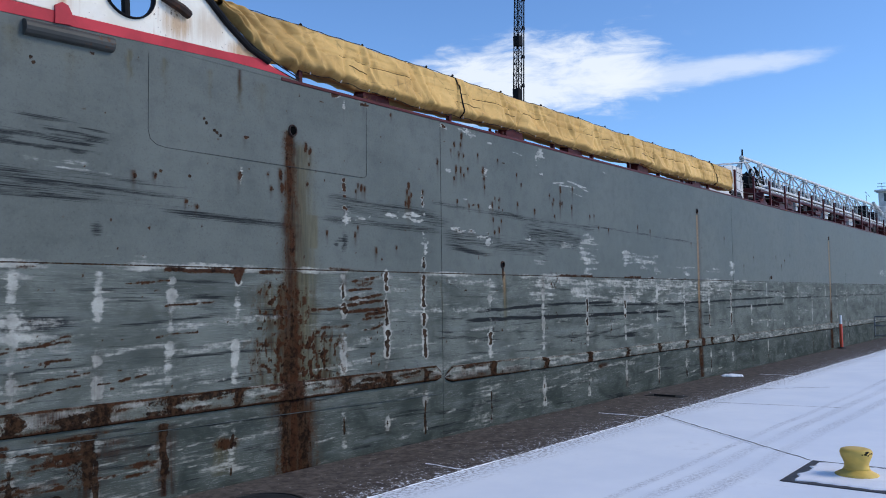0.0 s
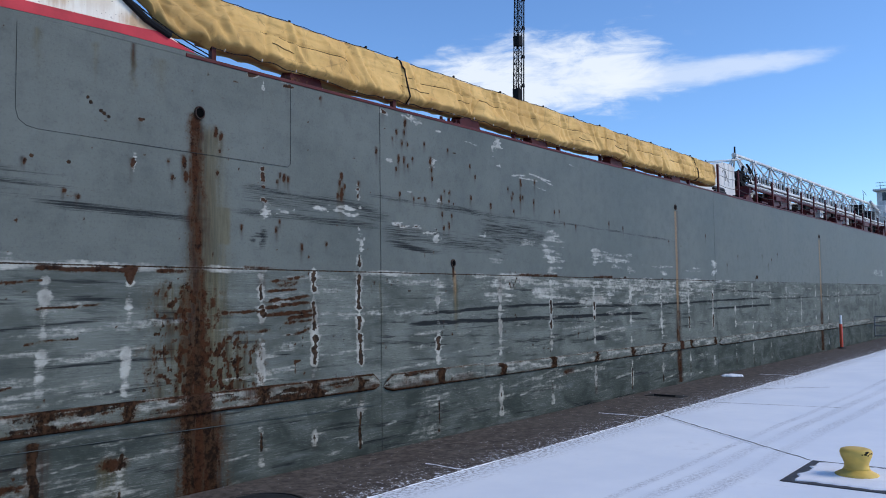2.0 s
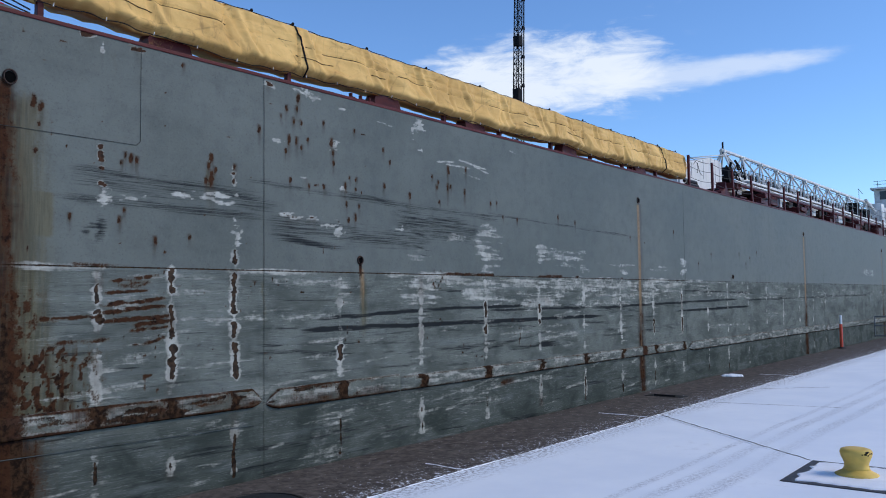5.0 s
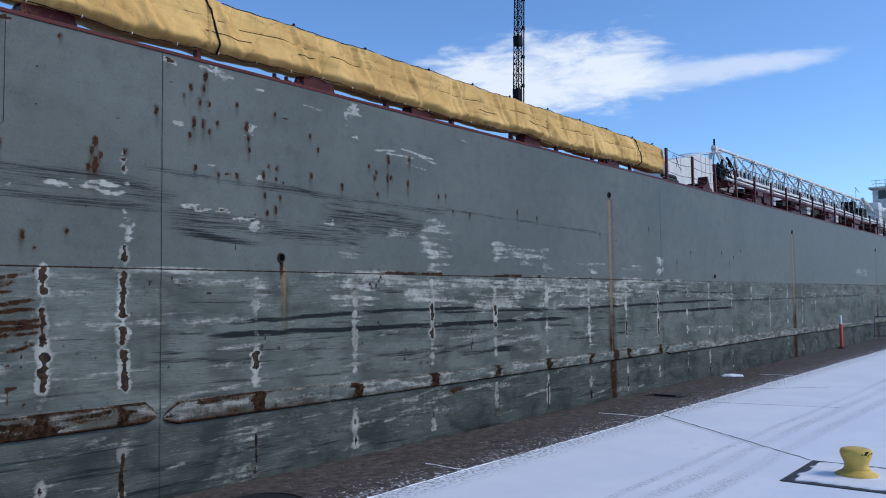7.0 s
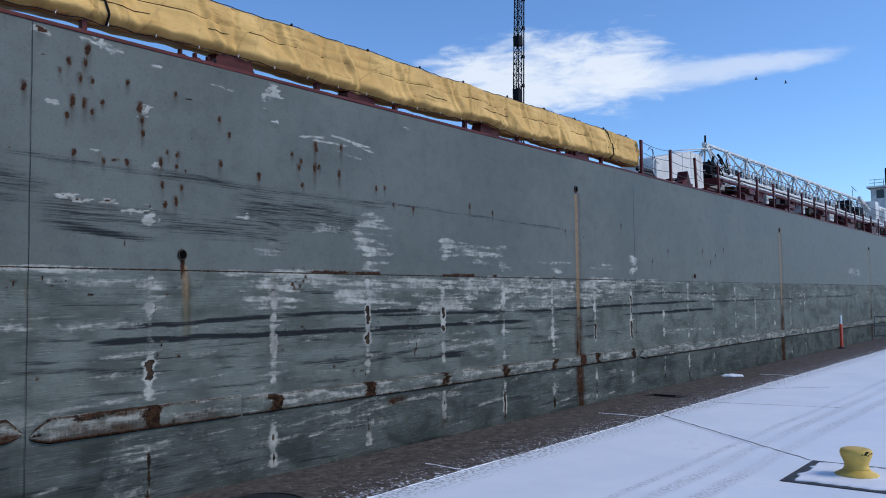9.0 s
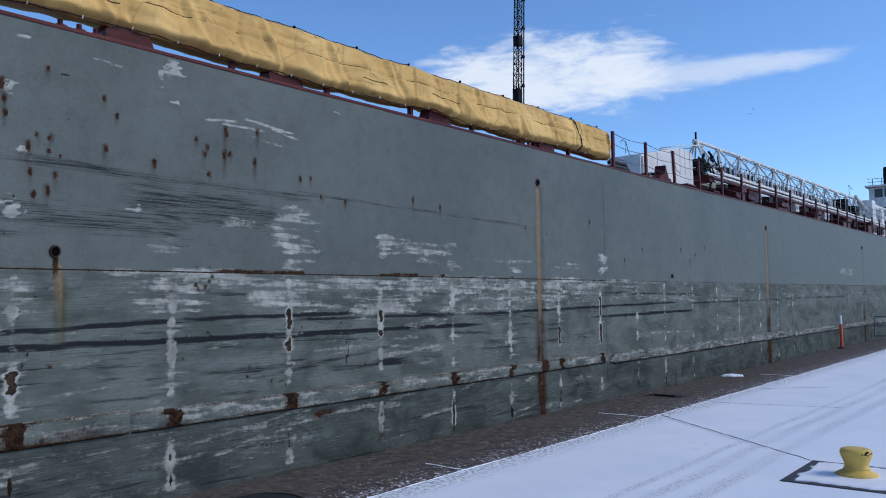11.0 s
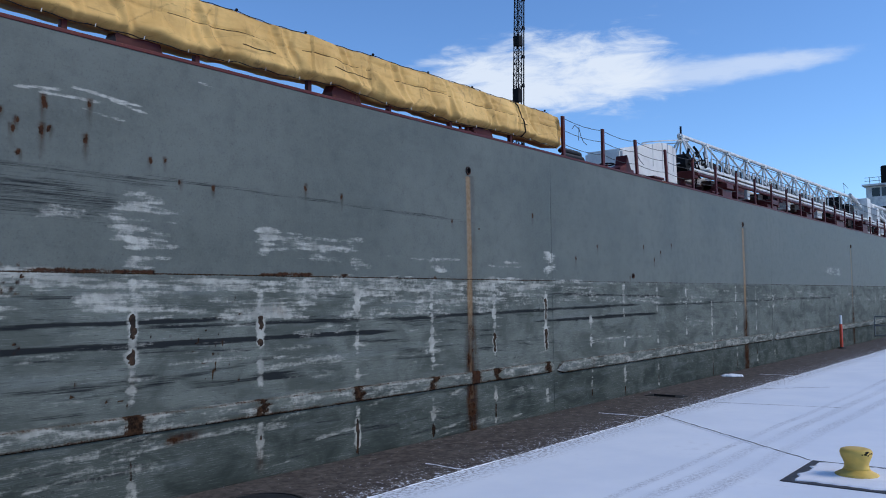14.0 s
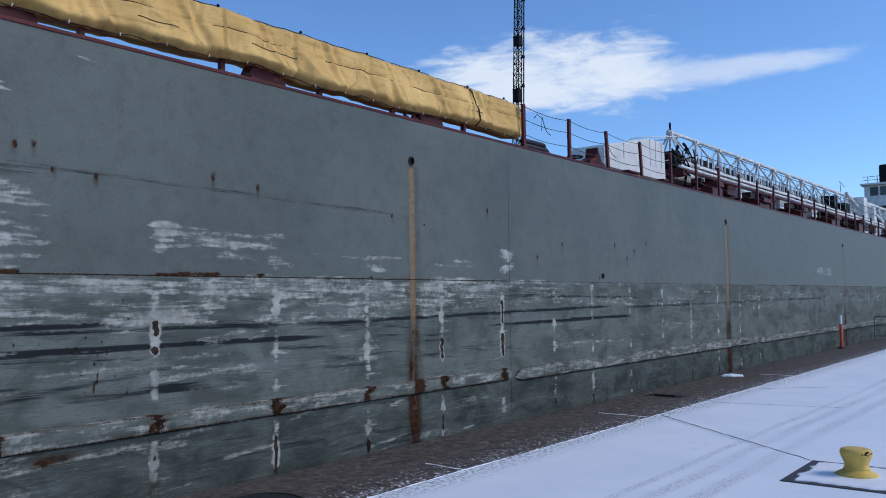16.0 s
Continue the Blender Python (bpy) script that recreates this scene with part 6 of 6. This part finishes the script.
# ---- beyond and on the quay ----
def build_mast():
    mast = new("lattice_mast")
    tagged(mast, "tall black lattice crane mast standing beyond the lock", "mast")
    mast.location = (69.85, 46.0, 0)

    def at(u, v, z):
        w = 0.38 - 0.0028 * z
        return Vector((0.047 * z + u * w, v * w, z))
    corners = ((-1, -1), (1, -1), (1, 1), (-1, 1))
    for u, v in corners:
        part("leg", rod(at(u, v, 0), at(u, v, 48), 0.06, sides=6), M_BLACK, mast)
    dz = 0.62
    for k in range(4):
        (u0, v0), (u1, v1) = corners[k], corners[(k + 1) % 4]
        bm = bmesh.new()
        for i in range(int(48 / dz)):
            z = i * dz
            a, b = ((u0, v0), (u1, v1)) if i % 2 else ((u1, v1), (u0, v0))
            add_rod(bm, at(*a, z), at(*b, z + dz), 0.035, sides=4, caps=False)
            add_rod(bm, at(u0, v0, z), at(u1, v1, z), 0.03, sides=4, caps=False)
        tagged(part("bracing", bm, M_BLACK, mast), kind="stuff")
    for z, h in ((22.6, 1.35), (28.6, 1.0)):
        c = at(0, 0, z)
        part("splice_box", box((c.x - 0.36, -0.36, z), (c.x + 0.4, 0.36, z + h), 0.03), M_BLACK, mast)
    part("ladder_rail", rod(at(1.75, -1.2, 0), at(1.75, -1.2, 48), 0.05, sides=6), M_BLACK, mast)
    part("ladder_rail", rod(at(2.15, -1.2, 0), at(2.15, -1.2, 48), 0.035, sides=6), M_BLACK, mast)
    for i in range(14):
        z = 5.6 + 3.1 * i
        c = at(1.6, -1.2, z)
        part("bracket", box((c.x - 0.2, c.y - 0.08, z), (c.x + 0.22, c.y + 0.1, z + 0.3), 0.03), M_BLACK, mast)


CLOUD_WAY = Vector((0.8669, 0.4176, 0.2723))


def build_clouds():
    """Two thin sheets of high cloud far behind everything."""
    made = []
    for name, seed in (("cloud_bank", 0), ("cloud_streak", 1)):
        k = Nodes("high_cloud")
        p = k.coord()
        x, y, z = k.split(p)
        warp = k.math("MULTIPLY", k.math("SUBTRACT", k.noise(k.mapped(p, (0.011, 0.022, 1), (3 + seed, 0, 0)), 1.0, 6, 0.6), 0.5), 46 if seed == 0 else 18)
        yy = k.math("ADD", y, warp)
        cotton = k.noise(k.mapped(p, (0.010, 0.026, 1), (seed * 9, 2, 0), (0, 0, radians(4))), 1.0, 9, 0.62, 0.6)
        fibre = k.noise(k.mapped(p, (0.012, 0.075, 1), (seed * 5, 7, 0), (0, 0, radians(6))), 1.0, 7, 0.6)
        if seed == 0:
            bank = k.math("MULTIPLY", k.ramp(x, -450, -230), k.ramp(x, -10, 150, 1, 0))
            body = k.math("MULTIPLY", bank, k.math("MULTIPLY", k.ramp(yy, 85, -5, 0, 1), k.ramp(yy, -110, -30)))
            wisp = k.math("MULTIPLY", k.math("MULTIPLY", k.ramp(x, -420, -200), k.ramp(x, -60, 90, 1, 0)), k.math("MULTIPLY", k.ramp(yy, 40, 20, 0, 0.4), k.ramp(yy, -60, -5)))
            upper = k.math("MULTIPLY", k.ramp(k.math("ABSOLUTE", k.math("SUBTRACT", yy, k.math("MULTIPLY", k.math("ADD", x, 20), 1.0))), 0, 45, 0.2, 0), k.ramp(y, 30, 75))
            shape = k.math("MAXIMUM", k.math("MAXIMUM", body, wisp), upper)
        else:
            mid = k.math("ADD", k.math("MULTIPLY", x, 0.062), k.math("ADD", -33.0, k.math("MULTIPLY", k.math("POWER", k.math("MAXIMUM", k.math("DIVIDE", x, 370), 0.0), 3.0), 4.0)))
            half = k.ramp(x, 60, 360, 34, 17)
            d = k.math("DIVIDE", k.math("ABSOLUTE", k.math("SUBTRACT", yy, mid)), half)
            shape = k.math("MULTIPLY", k.ramp(d, 0.0, 1.25, 1, 0), k.math("MULTIPLY", k.ramp(x, -150, 40), k.ramp(x, 255, 385, 1, 0)))
        soft = k.math("ADD", shape, k.math("ADD", k.math("MULTIPLY", k.math("SUBTRACT", cotton, 0.53), 2.1 if seed == 0 else 0.9), k.math("MULTIPLY", k.math("SUBTRACT", fibre, 0.5), 0.8)))
        fac = k.math("MULTIPLY", k.ramp(soft, 0.06, 1.05, 0, 0.90 if seed == 0 else 0.58), k.ramp(shape, 0.0, 0.25))
        glow = k.node("ShaderNodeEmission", Color=(0.86, 0.92, 1.0), Strength=0.97)
        clear = k.node("ShaderNodeBsdfTransparent")
        mixed = k.tree.nodes.new("ShaderNodeMixShader")
        k.put(mixed.inputs[0], fac)
        k.tree.links.new(clear, mixed.inputs[1])
        k.tree.links.new(glow, mixed.inputs[2])
        k.tree.links.new(mixed.outputs[0], k.out.inputs["Surface"])
        bm = bmesh.new()
        bm.faces.new([bm.verts.new(c) for c in ((-460, -150, 0), (420, -150, 0), (420, 130, 0), (-460, 130, 0))])
        ob = tagged(finish(name, bm, k.mat), "thin white wind-drawn cloud high in the sky", "cloud", kind="structure")
        ob.scale = (2.2, 2.2, 2.2)
        made.append(ob)
    return made


def build_bollard():
    slab = tagged(finish("base_plate", box((10.42, 1.1, -0.05), (11.92, 3.09, 0.012), 0.006), M_PLATE), "wet dark steel plate let into the quay", "base plate")
    # snow lying on the plate, short of its edges
    rnd = random.Random(8)
    bm = bmesh.new()
    n = 64
    ring, top = [], []
    for i in range(n):
        a = i * math.tau / n
        c, s = math.cos(a), math.sin(a)
        k = 1 / max(abs(c) / 0.68, abs(s) / 0.93)
        k *= 0.96 + 0.10 * (rnd.random() - 0.5)
        x, y = 11.17 + k * c, 2.10 + k * s
        ring.append(bm.verts.new((x, y, 0.008)))
        top.append(bm.verts.new((11.17 + (k - 0.03) * c, 2.10 + (k - 0.03) * s, 0.024)))
    for i in range(n):
        j = (i + 1) % n
        bm.faces.new((ring[i], ring[j], top[j], top[i]))
    bm.faces.new(top)
    tagged(finish("snow_patch", bm, M_SNOW), "thin snow lying on the steel plate", "snow", kind="stuff")
    b = new("mooring_bollard")
    tagged(b, "chipped yellow cast bollard on a snowy steel plate", "bollard")
    b.location = (11.22, 2.40, 0.02)
    foot = [(0.25, 0.0), (0.25, 0.012), (0.22, 0.03), (0.175, 0.05), (0.152, 0.075)]
    prof = [(0.153, 0.07), (0.142, 0.10), (0.139, 0.13), (0.145, 0.16), (0.162, 0.20), (0.178, 0.235), (0.185, 0.27), (0.183, 0.295), (0.168, 0.315), (0.13, 0.328), (0.065, 0.333), (0.01, 0.334)]
    part("foot", lathe(foot, 32), M_YELLOW, b, smooth=True)
    part("head", lathe(prof, 36), M_YELLOW, b, smooth=True)
    bm = bmesh.new()
    for k in range(9):
        a = radians(222 + 5 * k + rnd.uniform(-8, 8))
        z = 0.25 + 0.07 * rnd.random()
        r = 0.178
        c = Vector((r * math.cos(a), r * math.sin(a), z))
        bmesh.ops.create_icosphere(bm, subdivisions=1, radius=0.012 + 0.012 * rnd.random(), matrix=Matrix.Translation(c) @ Matrix.Diagonal((1.0, 1.0, 0.6, 1)))
    tagged(part("paint_chip", bm, M_BLACK, b, "dark chipped paint"), kind="stuff")


def build_quay_things():
    p = new("marker_post")
    tagged(p, "orange plastic marker post with a white top on the lock edge", "marker post")
    p.location = (36.85, 8.25, 0)
    part("tube", rod((0, 0, 0.03), (0, 0, 1.0), 0.065, 0.058, 14), M_ORANGE, p)
    part("band", rod((0, 0, 1.0), (0, 0, 1.36), 0.059, 0.055, 14), M_CAP, p)
    part("foot", lathe([(0.17, 0.0), (0.16, 0.04), (0.09, 0.06)], 16), M_RUBBER, p)
    f = new("guard_rail")
    tagged(f, "grey galvanised tube guard rail across the quay", "guard rail")
    for i in range(7):
        y = 8.38 - 0.62 * i
        part("post", rod((44.2, y, 0.0 if i % 2 else 0.12), (44.2, y, 1.12), 0.03, sides=8), M_GALV, f)
    for z in (0.2, 0.68, 1.12):
        part("rail", rod((44.2, 8.40, z), (44.2, 4.5, z), 0.028, sides=8), M_GALV, f)
    rnd = random.Random(21)
    bm = bmesh.new()
    for i in range(46):
        a, r = rnd.random() * math.tau, rnd.random() ** 0.7
        c = Vector((23.1 + 0.30 * r * math.cos(a), 8.02 + 0.28 * r * math.sin(a), 0.0))
        bmesh.ops.create_icosphere(bm, subdivisions=1, radius=0.05 + 0.06 * (1 - r), matrix=Matrix.Translation(c) @ Matrix.Diagonal((1.4, 1.2, 0.65, 1)))
    tagged(finish("snow_clump", bm, M_SNOW, smooth=True), "small clump of shovelled snow on the coping", "snow", kind="stuff")
    cover = new("manhole_cover")
    tagged(cover, "black round iron cover set in the coping", "manhole cover")
    cover.location = (5.98, 7.37, 0)
    part("rim", lathe([(0.50, 0.0), (0.50, 0.02), (0.46, 0.025), (0.45, 0.012)], 40), M_GRATE, cover)
    part("lid", lathe([(0.448, 0.0), (0.448, 0.016), (0.2, 0.02), (0.01, 0.02)], 40), M_RUBBER, cover)
    g = new("line_recess")
    tagged(g, "dark iron line recess in the coping", "iron recess")
    g.location = (17.78, 7.68, 0)
    part("frame", box((-0.2, -0.44, -0.02), (0.2, 0.44, 0.008), 0.006), M_GRATE, g)
    part("bar", rod((-0.1, -0.25, 0.02), (-0.1, 0.25, 0.02), 0.02, sides=8), M_GRATE, g)


def build_birds():
    made = []
    for _ in range(2):
        bird = tagged(new("gull"), "small dark gull in flight", "bird", "gulls over the lock")
        body = lathe([(0.01, -0.30), (0.06, -0.2), (0.085, -0.02), (0.075, 0.12), (0.045, 0.2), (0.05, 0.26), (0.01, 0.36)], 10)
        bmesh.ops.rotate(body, verts=body.verts, cent=(0, 0, 0), matrix=Euler((0, radians(90), 0)).to_matrix())
        bmesh.ops.scale(body, verts=body.verts, vec=(0.42, 0.42, 0.42))
        part("body", body, M_BIRD, bird, smooth=True)
        wings = []
        for side in (1, -1):
            bm = bmesh.new()
            pts = [(0.16, 0.0), (0.20, 0.32), (0.06, 0.75), (-0.04, 0.72), (-0.06, 0.34), (-0.10, 0.0)]
            lo = [bm.verts.new((0.42 * x, 0.42 * side * y, -0.004)) for x, y in pts]
            hi = [bm.verts.new((0.42 * x, 0.42 * side * y, 0.006)) for x, y in pts]
            bm.faces.new(lo)
            bm.faces.new(hi[::-1])
            for i in range(6):
                j = (i + 1) % 6
                bm.faces.new((lo[i], lo[j], hi[j], hi[i]))
            bmesh.ops.recalc_face_normals(bm, faces=bm.faces)
            wings.append(part("wing", bm, M_BIRD, bird))
        made.append((bird, wings))
    return made


def motions():
    walk(SHIP, [(0, pose(0, 0, 0)), (4, pose(-3.035, 0, -0.022)), (8, pose(-6.10, 0, -0.042)), (12, pose(-9.20, 0, -0.075)), (16, pose(-12.30, 0, -0.115))])
    aim = look((0, 0, 2.26), Vector((0, 0, 2.26)) + CLOUD_WAY).to_3x3().to_4x4()
    for cloud, far, drift in ((CLOUDS[0], 3190, 12), (CLOUDS[1], 3100, 36)):
        rows = []
        for t in (0, 4, 8, 12, 16):
            rows.append((t, Matrix.Translation(Vector((0, 0, 2.26)) + CLOUD_WAY * far) @ aim @ Matrix.Translation((2.2 * drift * (t / 16 - 0.5), 0, 0))))
        walk(cloud, rows)
    paths = (((0, 68, -30, 22, 90), (7.2, 67, 8, 20.5, 100), (8, 66.3, 14.1, 19.6, 100), (8.5, 65.5, 17.2, 19.8, 100), (9, 65, 19.9, 19.1, 105), (9.2, 64.7, 20.9, 18.9, 110), (10.2, 90, 34, 24, 60), (11.3, 121.9, 36.9, 28.1, -20), (12, 124, 30.9, 26.3, -70), (12.5, 125.5, 25, 25, -75), (13, 127, 18, 24, -75), (16, 132, -30, 22, -80)),
             ((0, 68, -34, 21, 90), (7.2, 67.2, 7, 19.4, 100), (8, 66.7, 13.1, 18.8, 100), (8.5, 66.1, 15.8, 19, 100), (9, 65.7, 17.9, 18.6, 105), (9.2, 65.5, 18.7, 18.4, 110), (10.2, 90, 33, 24.5, 60), (11.3, 121.9, 36.4, 28.7, -20), (12, 124.1, 29.3, 27.4, -70), (12.5, 125.5, 23.7, 26.4, -75), (13, 127, 17, 25.4, -75), (16, 132, -32, 22, -80)))
    for (bird, wings), rows in zip(BIRDS, paths):
        walk(bird, [(t, pose(x, y, z, 0, 0, heading)) for t, x, y, z, heading in rows])
        for side, wing in zip((1, -1), wings):
            walk(wing, [(i * 0.2, pose(0, 0, 0, side * (28 if i % 2 else -14))) for i in range(81)])


build_ground()
SHIP = build_ship()
build_bulwark(SHIP)
build_tarp(SHIP)
build_rails(SHIP)
build_boom(SHIP)
build_house(SHIP)
build_mast()
CLOUDS = build_clouds()
build_bollard()
build_quay_things()
BIRDS = build_birds()
motions()
